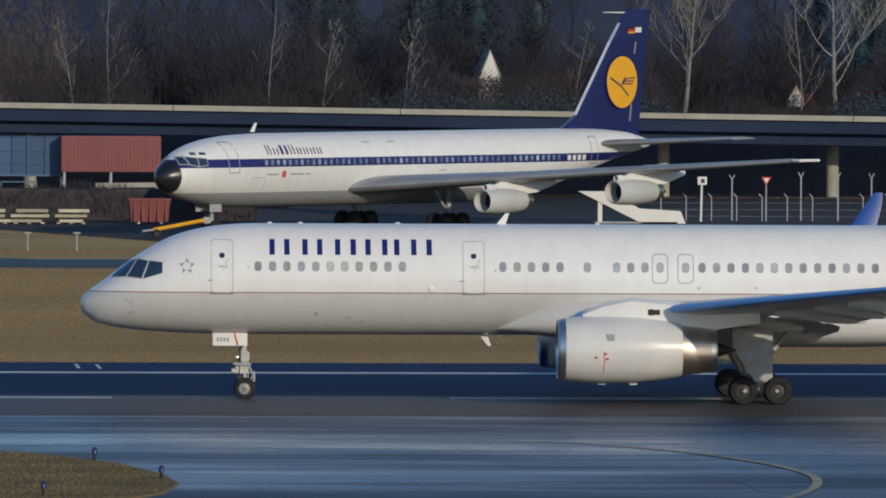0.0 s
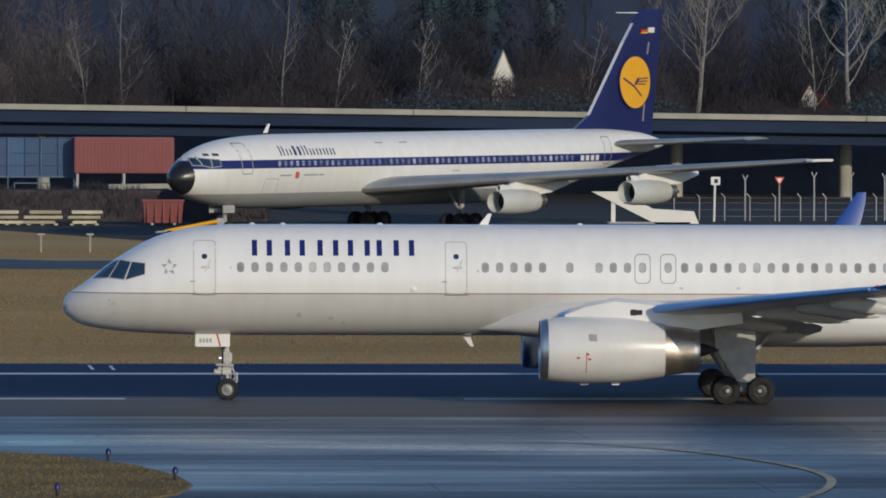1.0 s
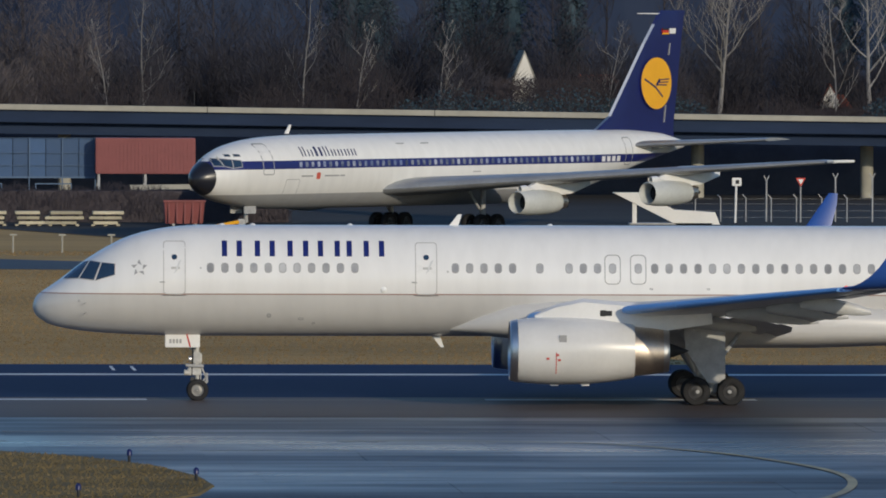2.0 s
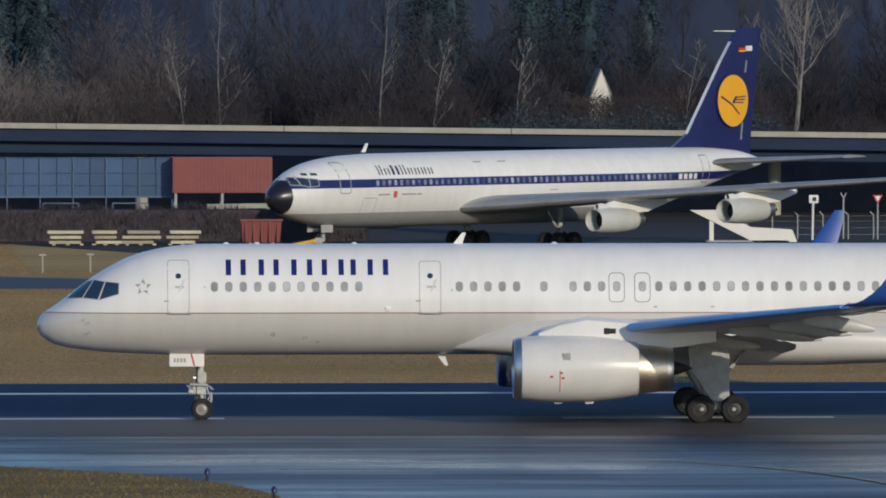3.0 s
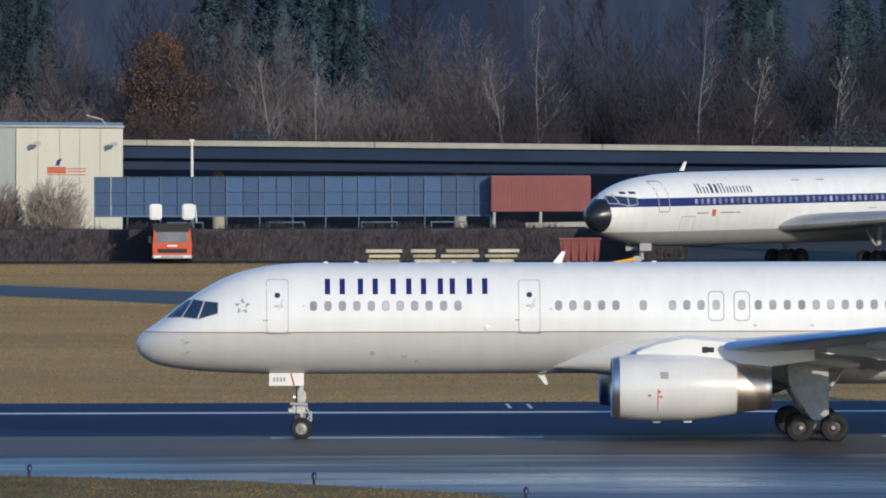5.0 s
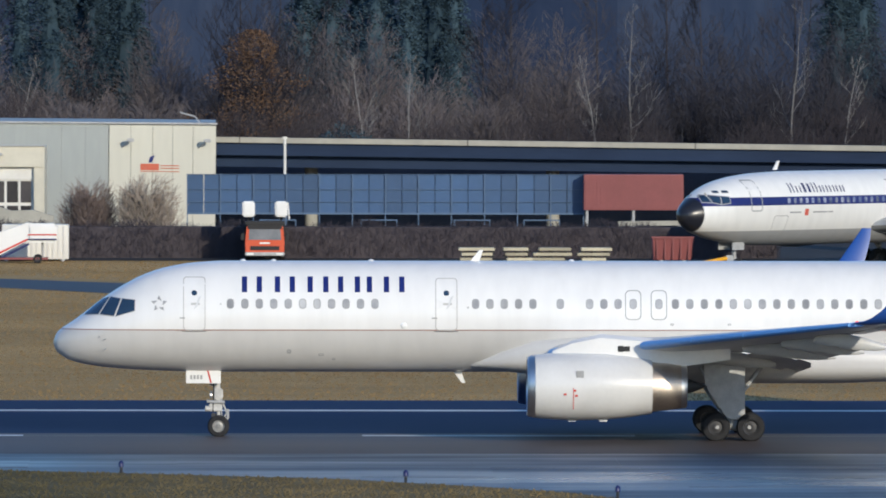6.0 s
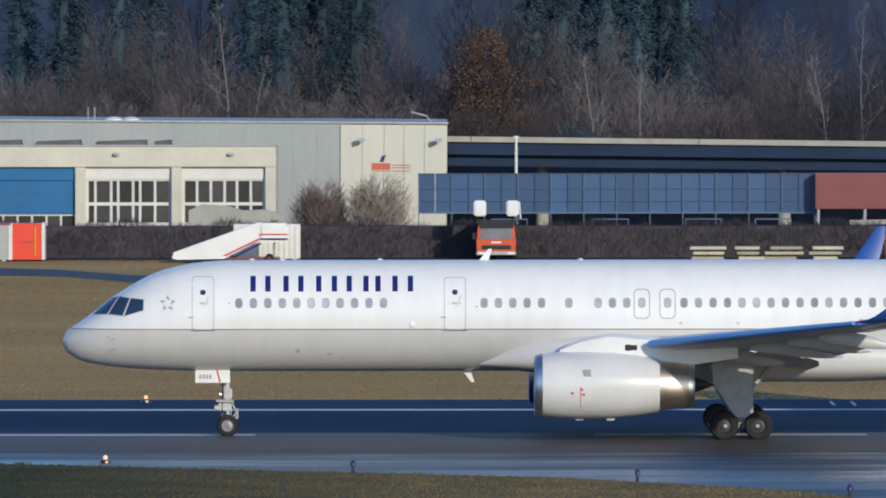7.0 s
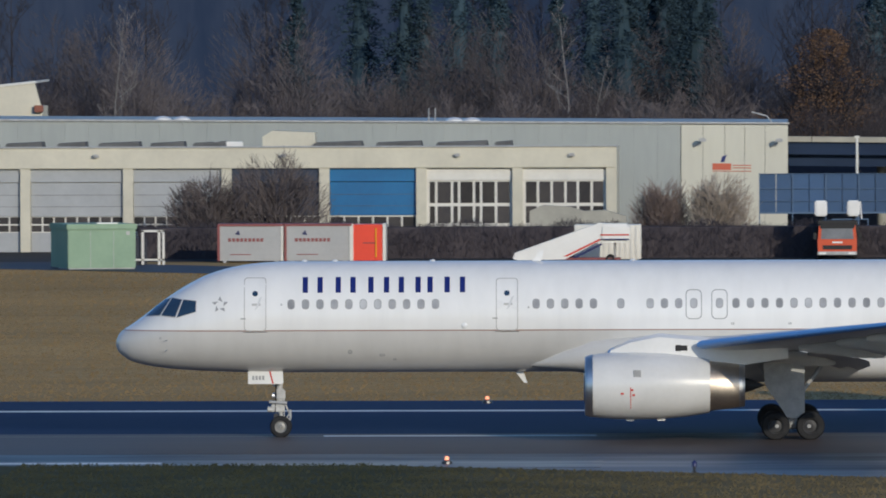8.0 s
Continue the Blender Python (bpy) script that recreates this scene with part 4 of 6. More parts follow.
via = thing("viaduct", "road viaduct with pale parapet cap, blue shade in girder colour", "bridge")
part("girder", beam(-130, 220, 761, 771, -1.9, -0.75), GIRDER, via, "girder with blue shade put into its colour")
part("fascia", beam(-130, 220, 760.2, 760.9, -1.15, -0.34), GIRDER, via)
for k in range(24):
    x0 = -130 + k * 14.6
    part("parapet_cap", beam(x0, x0 + 14.55, 759.9, 761.2, -0.34, 0.0), CONC, via, "pale concrete parapet cap")
part("roadway", beam(-130, 220, 761.2, 771, -0.7, -0.6), GIRDER, via)
for x in (-48, -30, -12, 6, 21.6, 42, 62.6, 73.6, 92, 112):
    part("column", tube((x, 766, 0), (x, 766, deck_z(x) - 1.85), 0.42, n=20), CONC, via, "round pale concrete column", smooth=True)
for k in range(45):
    x = -72 + k * 4.1 + 0.5 * math.sin(k * 5.0)
    part("railing_post", tube((x, 771.5, deck_z(x) - 0.6), (x, 771.5, deck_z(x) + 0.85), 0.016, n=5), RIM, via)
# dark wall added behind the viaduct to stand for the shade beneath it
DARKFILL = mat("dark_bluish_fill", (0.075, 0.080, 0.098), (0.050, 0.052, 0.066), 0.95, scale=0.4, fine=2.5, bump=0.6)
tagged(part("embankment", prism([(-150, 0), (260, 0), (260, 3.3), (-150, 6.4)], 776, 790), DARKFILL), "dark backing wall standing in for shade behind the viaduct", "bank", kind="structure")


# ---- sheds and halls ----
CREAM = mat("cream_render", (0.66, 0.62, 0.50), (0.54, 0.51, 0.42), 0.8, scale=0.4, fine=3, bump=0.1)
HALLGREY = mat("grey_metal_cladding", (0.36, 0.38, 0.36), (0.29, 0.31, 0.30), 0.5, scale=0.3, fine=3, stretch=(1, 1, 0.2))
HALLPALE = mat("pale_cladding", (0.60, 0.58, 0.48), (0.52, 0.50, 0.42), 0.55, scale=0.3, fine=3, stretch=(1, 1, 0.2))
DOORGREY = mat("grey_sectional_door", (0.40, 0.41, 0.42), (0.33, 0.34, 0.35), 0.5, scale=0.5, fine=4)
DOORBLUE = mat("blue_sectional_door", (0.012, 0.14, 0.34), (0.010, 0.11, 0.28), 0.45, scale=0.5, fine=4)
# darker copy of the blue door, its shade put into the colour
DOORSHADE = mat("shaded_blue_sectional_door", (0.025, 0.04, 0.08), (0.02, 0.03, 0.06), 0.45, scale=0.5, fine=4)
ROOFG = mat("roof_grey", (0.16, 0.16, 0.16), (0.10, 0.10, 0.10), 0.8, scale=0.5, fine=4)
PALEW = mat("white_frame", (0.74, 0.72, 0.66), (0.62, 0.60, 0.55), 0.5, scale=0.6, fine=5)

BAYGLASS = mat("dim_bay_glass", (0.045, 0.042, 0.045), (0.07, 0.062, 0.058), 0.2, spec=0.25, scale=0.8, fine=4, vary=0.4)
low_b = thing("workshop", "long cream flat-roofed workshop with sectional doors and window bays", "building")
part("back_wall", box(-70, -10.5, 727, 727.3, 0, 5.9), CREAM, low_b)
part("parapet", box(-70, -10.46, 714.7, 715.3, 5.05, 6.30, 0.03), CREAM, low_b, "cream parapet band")
part("coping", box(-70.05, -10.4, 714.6, 715.4, 6.30, 6.38), GEARGREY, low_b)
part("flat_roof", box(-70, -10.5, 715.3, 727, 5.6, 5.85), ROOFG, low_b)
part("end_wall", box(-10.75, -10.46, 715.3, 727, 0, 6.2), CREAM, low_b)
part("inner_floor", box(-70, -10.8, 716.2, 727, 0.0, 0.05), ROOFG, low_b)
for x in (-58.6, -52.5, -46.45, -40.25, -34.3, -28.4, -22.55, -16.75, -11.1):
    part("pilaster", box(x, x + 0.62, 714.78, 715.25, 0, 5.05, 0.02), CREAM, low_b, "cream pilaster")
for x0, x1, m in ((-58, -52.5, DOORGREY), (-51.9, -46.45, DOORGREY), (-45.83, -40.25, DOORGREY), (-39.63, -34.3, DOORGREY), (-33.68, -28.4, DOORSHADE), (-27.78, -22.55, DOORBLUE)):
    part("door_header", box(x0, x1, 715.05, 715.2, 4.24, 5.05), m, low_b)
    d = part("sectional_door", box(x0 + 0.02, x1 - 0.02, 715.14, 715.26, 2.16 if m is DOORGREY else 2.2, 4.2), m, low_b, "closed sectional door")
    for k in range(2):
        z = 2.75 + 0.7 * k
        part("joint", box(x0 + 0.02, x1 - 0.02, 715.12, 715.13, z, z + 0.02), ROOFG, d)
    if m is DOORGREY:
        n = 8
        w = (x1 - x0) / n
        for k in range(n):
            for z0 in (1.25, 1.72):
                part("window", box(x0 + k * w + 0.05, x0 + (k + 1) * w - 0.05, 715.2, 715.22, z0, z0 + 0.4), BAYGLASS, d)
        part("window_rail", box(x0, x1, 715.16, 715.19, 1.63, 1.71), PALEW, d)
        part("lower_panel", box(x0 + 0.02, x1 - 0.02, 715.15, 715.26, 0.0, 1.2), m, d)
        part("backing", box(x0 + 0.02, x1 - 0.02, 715.23, 715.27, 1.2, 2.16), PALEW, d)
    else:
        n = 6
        w = (x1 - x0) / n
        for k in range(n):
            part("window", box(x0 + k * w + 0.06, x0 + (k + 1) * w - 0.06, 715.2, 715.22, 1.3, 2.1), BAYGLASS, d)
        part("backing", box(x0 + 0.02, x1 - 0.02, 715.23, 715.27, 0, 2.2), PALEW, d)
for x0, x1, ws in ((-21.93, -16.75, (0.45, 0.9, 0.4, 0.85, 0.4, 0.85, 0.85)), (-16.13, -11.1, (0.78, 0.8, 0.8, 0.72, 0.8, 0.75))):
    bay = part("window_bay", box(x0, x1, 715.2, 715.3, 0, 5.05), PALEW, low_b, "white window bay with dark panes")
    part("bay_header", box(x0, x1, 715.1, 715.18, 4.28, 5.03, 0.01), PALEW, bay)
    k = (x1 - x0 - 0.2) / sum(ws)
    x = x0 + 0.1
    for w in ws:
        for z0, z1 in ((2.92, 4.2), (1.7, 2.72), (0.5, 1.5)):
            part("pane", box(x + 0.09, x + w * k - 0.07, 715.16, 715.19, z0, z1), BAYGLASS, bay)
        x += w * k
for x in (-57, -41.8, -20.0, -13.1, -30.5):
    lamp = part("wall_lamp", box(x - 0.22, x + 0.1, 714.35, 714.62, 5.72, 5.92, 0.04), GEARGREY, low_b)
    part("lamp_arm", tube((x, 714.6, 5.8), (x + 0.15, 714.75, 5.75), 0.04, n=6), GEARGREY, lamp)
for x0, w in ((-66, 4), (-58, 4.5), (-50.2, 2.2), (-47.8, 2.6), (-44.6, 2.0), (-42.2, 2.9), (-39, 2.4), (-36.4, 2.3), (-29.2, 3.4), (-25.4, 3.2), (-21.8, 3.6), (-18.0, 1.2)):
    part("rooflight", prism([(x0, 5.8), (x0 + w, 5.8), (x0 + w * 0.95, 6.62), (x0 + w * 0.12, 6.52)], 718, 721), ROOFG, low_b, "grey sloped rooflight")
part("roof_unit", prism([(-32.0, 5.8), (-28.8, 5.8), (-28.8, 7.15), (-31.4, 7.25), (-32.0, 6.9)], 719, 722), CREAM, low_b, "cream ventilation unit")
part("roof_hatch", box(-35.0, -33.2, 719, 720, 5.8, 6.6, 0.05), WHITE, low_b)

hall = thing("hall", "tall grey metal-clad hall with pale end panels", "building", m=pose(0, 0, 0, 0, 0.41, 0))
part("wall_back", box(-95, -0.2, 759, 759.3, -0.7, 7.34), HALLGREY, hall)
part("roof", box(-95, -0.2, 735.3, 759, 7.19, 7.39), HALLGREY, hall)
part("side_wall", box(-0.5, -0.2, 735.3, 759, 0, 7.19), HALLPALE, hall)
x, k = -95.0, 0
while x < -6.9:
    x1 = min(x + 1.47, -6.82)
    part("cladding_panel", box(x + 0.004, x1 - 0.004, 735.0 + 0.010 * (k % 2), 735.2, -0.7, 7.36), HALLGREY, hall)
    x, k = x1, k + 1
for x0, x1 in ((-6.8, -5.45), (-5.45, -4.1), (-4.1, -2.87), (-2.87, -1.6), (-1.6, -0.18)):
    part("end_panel", box(x0 + 0.010, x1 - 0.010, 734.9, 735.2, 0, 7.30, 0.010), HALLPALE, hall, "pale cladding panel")
part("panel_backing", box(-95, -0.2, 735.2, 735.3, -0.7, 7.24), ROOFG, hall)
part("roof_edge", box(-95, -0.1, 734.85, 735.35, 7.36, 7.48, 0.02), GEARGREY, hall)
for x in (-5.5, -0.75):
    lm = part("wall_lamp", box(x - 0.2, x + 0.25, 733.9, 734.3, 6.26, 6.49, 0.05), GEARGREY, hall)
    part("lamp_arm", tube((x - 0.5, 734.85, 5.94), (x, 734.1, 6.34), 0.05, n=6), GEARGREY, lm)
for x0, x1, z0, z1 in ((-4.85, -3.7, 4.52, 4.92), (-3.6, -2.45, 4.78, 4.83), (-3.6, -2.45, 4.62, 4.67), (-4.85, -2.45, 4.42, 4.46)):
    part("sign_bar", box(x0, x1, 734.86, 734.9, z0, z1), mat("sign_red", (0.55, 0.12, 0.06), rough=0.6) if "sign_red" not in bpy.data.materials else bpy.data.materials["sign_red"], hall, "red bar of an unreadable sign")
part("sign_mark", prism([(-4.35, 5.0), (-4.15, 5.0), (-3.95, 5.45), (-4.25, 5.35)], 734.86, 734.9), BLUE, hall)
for x in (-39.2, -38.0, -21.0, -19.9):
    part("roof_dome", spin([(0, 0.55), (0.1, 0.52), (0.22, 0.3), (0.26, 0.001)], (x, 740, 7.39), "z", 16), WHITE, hall, smooth=True)
for x in (-22.5, -22.1):
    part("mast", tube((x, 737, 7.34), (x, 737, 8.24), 0.04, n=6), GEARGREY, hall)
part("roof_lamp", tube((-1.1, 737, 7.34), (-1.5, 737, 7.84), 0.04, n=6, bm=tube((-1.5, 737, 7.84), (-2.45, 737, 8.09), 0.05, n=6)), GEARGREY, hall)
farb = thing("far_hall", "cream gabled hall behind the workshop roof", "building")
part("wall", prism([(-80, 0), (-48.9, 0), (-48.9, 7.9), (-49.4, 9.7), (-54.5, 9.15), (-80, 8.3)], 775, 775.6), CREAM, farb)
part("roof_edge", prism([(-80, 8.3), (-54.5, 9.15), (-49.3, 9.7), (-49.3, 9.84), (-54.5, 9.3), (-80, 8.45)], 774.9, 789), PALEW, farb)
part("body", prism([(-80, 0), (-49.4, 0), (-49.4, 8.1), (-80, 8.1)], 775.6, 789), CREAM, farb)
part("roof_box", box(-49.4, -48.8, 774.5, 775.0, 7.8, 8.25, 0.05), mat("rust_red", (0.28, 0.10, 0.06), rough=0.7), farb)

# ---- blue screen fence, container and beam ----
SCREEN = mat("blue_screen_panel", (0.042, 0.092, 0.200), (0.034, 0.076, 0.165), 0.35, scale=0.5, fine=3, vary=0.2)
fence = thing("screen_fence", "long blue panel screen on grey steel posts", "fence")
for k in range(24):
    x0 = -1.86 + k * 0.995
    part("panel", box(x0 + 0.02, x0 + 0.975, 714.96, 715.04, 2.27, 4.64, 0.01), SCREEN, fence)
for k in range(13):
    x0 = -1.86 + k * 1.99
    part("post", box(x0 - 0.03, x0 + 0.03, 714.82, 714.94, 0, 4.67), mat("post_steel", (0.09, 0.15, 0.25), rough=0.6) if k == 0 else bpy.data.materials["post_steel"], fence)
for z in (2.22, 2.97, 3.72, 4.62):
    part("rail", box(-1.9, 22.05, 714.83, 714.9, z, z + (0.1 if z == 2.22 else 0.025)), bpy.data.materials["post_steel"], fence)
for x0 in (2.5, 8.6, 14.2, 18.4):
    part("rail_frame", box(x0, x0 + 2.2, 714.7, 714.8, 1.85, 1.92, bm=box(x0, x0 + 0.06, 714.7, 714.8, 0, 1.85, bm=box(x0 + 2.14, x0 + 2.2, 714.7, 714.8, 0, 1.85))), bpy.data.materials["post_steel"], fence)
FADED = mat("faded_red_paint", (0.25, 0.068, 0.066), (0.20, 0.055, 0.053), 0.6, scale=0.6, fine=4)
cont = thing("raised_container", "faded red steel container raised on grey legs", "container")
bm = box(22.0, 28.0, 713.5, 715.9, 2.52, 4.66, 0.03)
part("body", bm, FADED, cont)
for k in range(26):
    x0 = 22.1 + k * 0.226
    part("rib", box(x0, x0 + 0.11, 713.47, 713.5, 2.62, 4.56), FADED, cont)
for x in (22.2, 25.0, 27.8):
    for y in (713.7, 715.7):
        part("leg", box(x - 0.07, x + 0.07, y - 0.07, y + 0.07, 0, 2.52), GEARGREY, cont)
bs = thing("steel_beam", "long pale steel beam on trestles", "beam")
part("beam", prism([(23.95, 1.62), (28.5, 1.70), (28.5, 1.98), (23.95, 1.92)], 709.8, 710.3), CONC, bs)
for x in (24.6, 27.6):
    part("trestle", prism([(x - 0.4, 0), (x - 0.3, 0), (x, 1.62), (x + 0.3, 0), (x + 0.4, 0), (x + 0.08, 1.68), (x - 0.08, 1.68)], 709.9, 710.2), GEARGREY, bs)

# ---- yard things ----
ORANGE = mat("orange_red_paint", (0.62, 0.09, 0.025), (0.52, 0.07, 0.02), 0.35, scale=1, fine=6, coat=0.3)
trk = thing("truck", "orange-red lorry with two white tanks above its dark cab roof", "truck", m=pose(2.72, 690.6, 0))
part("cab", prism([(-1.12, 0.42), (1.12, 0.42), (1.14, 1.1), (1.06, 1.95), (0.98, 2.05), (-0.98, 2.05), (-1.06, 1.95), (-1.14, 1.1)], 0, 1.9), ORANGE, trk, "orange-red cab")
# the mirrored sky is put into the windscreen's pale base colour
part("windscreen", prism([(-0.95, 1.22), (0.95, 1.22), (0.9, 1.84), (-0.9, 1.84)], -0.02, 0.02), mat("sky_pale_windscreen", (0.24, 0.25, 0.27), (0.14, 0.15, 0.17), 0.15), trk, "windscreen with the sky's reflection put into its pale colour")
part("roof_visor", box(-1.0, 1.0, -0.06, 0.1, 1.84, 2.1, 0.03), DARK, trk, "black band above the windscreen")
part("grille", box(-0.85, 0.85, -0.03, 0.01, 0.62, 0.86), DARK, trk)
part("badge", box(-0.3, 0.3, -0.03, 0.0, 0.98, 1.08, 0.01), WHITE, trk)
part("bumper", box(-1.15, 1.15, -0.12, 0.02, 0.3, 0.5, 0.03), GEARGREY, trk)
for s in (-1, 1):
    part("headlight", box(s * 0.85 - 0.2, s * 0.85 + 0.2, -0.14, -0.1, 0.34, 0.46), WHITE, trk)
    part("mirror", box(s * 1.3 - 0.09, s * 1.3 + 0.09, 0.02, 0.12, 1.2, 1.6, 0.02), DARK, trk)
    part("tank", box(s * 0.95 - 0.36, s * 0.95 + 0.36, 0.3, 1.5, 2.55, 3.45, 0.08), WHITE, trk, "white tank")
    part("tank_stay", tube((s * 0.95, 0.9, 2.2), (s * 0.95, 0.9, 2.6), 0.06, n=6), DARK, trk)
    for y in (1.0, 4.6):
        wheel(trk, 0, 0, 0, 0.48, 0.3).matrix_basis = Matrix.Translation((s * 1.0, y, 0.48)) @ pose(0, 0, 0, 0, 0, 90)
part("roof_rack", box(-1.15, 1.15, -0.1, 2.0, 2.08, 2.3, 0.04), DARK, trk)
part("load_bed", box(-1.15, 1.15, 2.0, 6.4, 0.7, 2.2, 0.04), DARK, trk)
part("hoop", tube((1.34, 0.5, 3.4), (1.42, 0.5, 2.4), 0.04, n=6), WHITE, trk)

st = thing("boarding_stairs", "white mobile boarding stairs with red and navy stripes", "airstairs", m=pose(0, 683.5, 0))
part("ramp", prism([(-16.0, 0.28), (-15.7, 0.2), (-13.0, 0.25), (-10.95, 1.32), (-10.4, 2.25), (-11.0, 2.35), (-15.9, 0.62)], 0, 1.6), WHITE, st, "white stair flank")
part("stripe", prism([(-13.1, 0.42), (-12.85, 0.42), (-10.9, 1.36), (-11.0, 1.44)], -0.015, 0.0), RED, st, "red stripe")
part("stripe", prism([(-12.6, 0.35), (-12.3, 0.35), (-10.85, 1.08), (-10.9, 1.2)], -0.015, 0.0), NAVY, st, "navy stripe")
part("platform", box(-11.0, -9.25, -0.1, 1.7, 1.2, 2.3, 0.16), WHITE, st, "white platform hood")
part("hood_stripe", box(-10.95, -9.3, -0.118, -0.1, 1.62, 1.7), RED, st)
part("hood_stripe", box(-10.95, -9.3, -0.118, -0.1, 1.36, 1.44), NAVY, st)
part("chassis", box(-15.4, -9.8, 0.1, 1.5, 0.22, 0.34), FADED, st)
part("prop", tube((-10.1, 0.5, 0.3), (-10.1, 0.5, 1.3), 0.07, n=6), GEARGREY, st)
for x in (-15.0, -10.4):
    for y in (0.15, 1.45):
        wheel(st, x, y, 0.26, 0.26, 0.18)
crate = thing("grey_container", "pale grey steel container behind the boarding stairs", "container")
part("body", box(-12.55, -8.68, 689, 691.2, 0.12, 2.12, 0.03), PALEW, crate)
for k in range(12):
    part("rib", box(-12.4 + k * 0.31, -12.27 + k * 0.31, 688.95, 689.0, 0.2, 2.05), PALEW, crate)
for x in (-12.3, -9.0):
    part("skid", box(x - 0.1, x + 0.1, 689, 691.2, 0, 0.12), GEARGREY, crate)

SILVER = mat("silver_panel", (0.40, 0.40, 0.40), (0.34, 0.34, 0.34), 0.45, scale=0.5, fine=4)
BRIGHTRED = mat("bright_red_paint", (0.75, 0.06, 0.02), (0.66, 0.05, 0.018), 0.4, scale=0.6, fine=4)
for k, (x0, x1) in enumerate(((-33.23, -29.45), (-29.35, -25.46))):
    c = thing("box_container", ("silver box container with red frame and faded red writing", "silver box container with a bright red end")[k], "container", "box containers in the yard")
    part("body", box(x0, x1, 688.0, 690.4, 0.1, 2.12, 0.02), SILVER, c)
    part("roof_rail", box(x0 - 0.02, x1 + 0.02, 687.94, 690.45, 2.12, 2.24), FADED, c)
    for x in (x0, x1 - 0.1):
        part("corner_post", box(x - 0.02, x + 0.12, 687.94, 688.0, 0.1, 2.12), PALEW if x > x0 else FADED, c)
    for q, (a, b, z) in enumerate(((0.6, 2.7, 1.22), (0.7, 2.4, 0.45))):
        for j in range(9 if q == 0 else 1):
            wd = (b - a) / (9 if q == 0 else 1)
            part("writing_bar", box(x0 + a + j * wd, x0 + a + (j + 0.72) * wd, 687.985, 688.0, z, z + (0.2 if q == 0 else 0.05)), FADED, c, "faded red bar of writing")
    part("writing_mark", prism([(x0 + 1.0, 1.65), (x0 + 1.3, 1.6), (x0 + 1.2, 1.9)], 687.985, 688.0), NAVY, c)
    for x in (x0 + 0.4, x1 - 0.4):
        part("skid", box(x - 0.1, x + 0.1, 688, 690.4, 0, 0.1), GEARGREY, c)
    if k:
        e = part("end_door", box(-25.4, -23.65, 688.0, 690.4, 0.1, 2.2, 0.03), BRIGHTRED, c, "bright red end door")
        part("edge_post", box(-23.65, -23.48, 687.95, 690.4, 0.1, 2.24), PALEW, e)
        part("lock_bar", tube((-24.05, 687.95, 0.3), (-24.05, 687.95, 2.0), 0.04, n=6), YELLOW, e)
        part("hinge", box(-24.8, -24.1, 687.96, 688.0, 1.1, 1.16), FADED, e)
        part("edge_post", box(-25.48, -25.36, 687.95, 688.0, 0.1, 2.24), PALEW, e)
GREEN = mat("pale_green_paint", (0.25, 0.36, 0.24), (0.20, 0.30, 0.20), 0.6, scale=0.6, fine=4)
sh = thing("green_shed", "pale green steel equipment shed", "shed", m=pose(-41.0, 672.6, 0, 0, 0, 17))
part("body", box(0, 3.95, 0, 4.2, 0.08, 2.25, 0.02), GREEN, sh)
part("roof", box(-0.08, 4.03, -0.08, 4.28, 2.25, 2.58, 0.05), GREEN, sh)
for x in (1.3, 2.65):
    part("joint", box(x, x + 0.025, -0.012, 0.0, 0.1, 2.2), GEARGREY, sh)
part("roof_strip", box(1.8, 3.0, 0.4, 0.8, 2.58, 2.64), WHITE, sh)
part("vent", box(3.4, 3.6, -0.02, 0.0, 1.95, 2.15), GEARGREY, sh)
part("plinth", box(0.05, 3.9, 0.05, 2.55, 0, 0.1), GEARGREY, sh)
gt = thing("barrier_frame", "white tubular barrier frame beside dark panels", "barrier")
for x in (-37.4, -36.45, -36.2):
    part("post", box(x, x + 0.14, 683.0, 683.14, 0, 2.0), PALEW, gt)
part("rail", box(-37.4, -36.06, 683.0, 683.14, 1.9, 2.02), PALEW, gt)
part("rail", box(-38.0, -36.06, 683.0, 683.14, 0.25, 0.36), PALEW, gt)
part("dark_panel", box(-37.9, -37.1, 683.3, 683.4, 0.0, 1.6), DARKFILL, gt)

# stacks of boards
BOARD = mat("pale_boards", (0.55, 0.50, 0.36), (0.42, 0.38, 0.28), 0.8, scale=1, fine=6, vary=0.25)
rng = random.Random(4)
for x0, x1 in ((14.1, 16.1), (16.45, 18.1), (18.35, 20.3), (20.85, 22.65)):
    s = thing("pallet_stack", "stack of pale wooden pallets on the grass edge", "pallets", "pallet stacks")
    z = 0.0
    for k in range(3):
        a, b = rng.uniform(-0.22, 0.3), rng.uniform(-0.3, 0.22)
        part("pallet", box(x0 + a, x1 + b, 686.2, 687.8, z + 0.12, z + 0.29, 0.02), BOARD, s)
        for q in (0.1, 0.5, 0.9):
            xx = x0 + (x1 - x0) * q
            # upper blocks near black: shade in the gaps put into their colour
            part("block", box(xx - 0.1, xx + 0.1, 686.3, 687.7, z, z + 0.12), DARK if k else BOARD, s)
        z += 0.29
tr = thing("skip", "dull red open steel skip", "skip")
part("body", loft([[(25.25, 687, 0.15), (27.4, 687, 0.15), (27.4, 689, 0.15), (25.25, 689, 0.15)], [(25.15, 686.8, 1.45), (27.5, 686.8, 1.45), (27.5, 689.2, 1.45), (25.15, 689.2, 1.45)]]), FADED, tr)
part("rim", box(25.1, 27.55, 686.72, 686.84, 1.4, 1.52), FADED, tr)
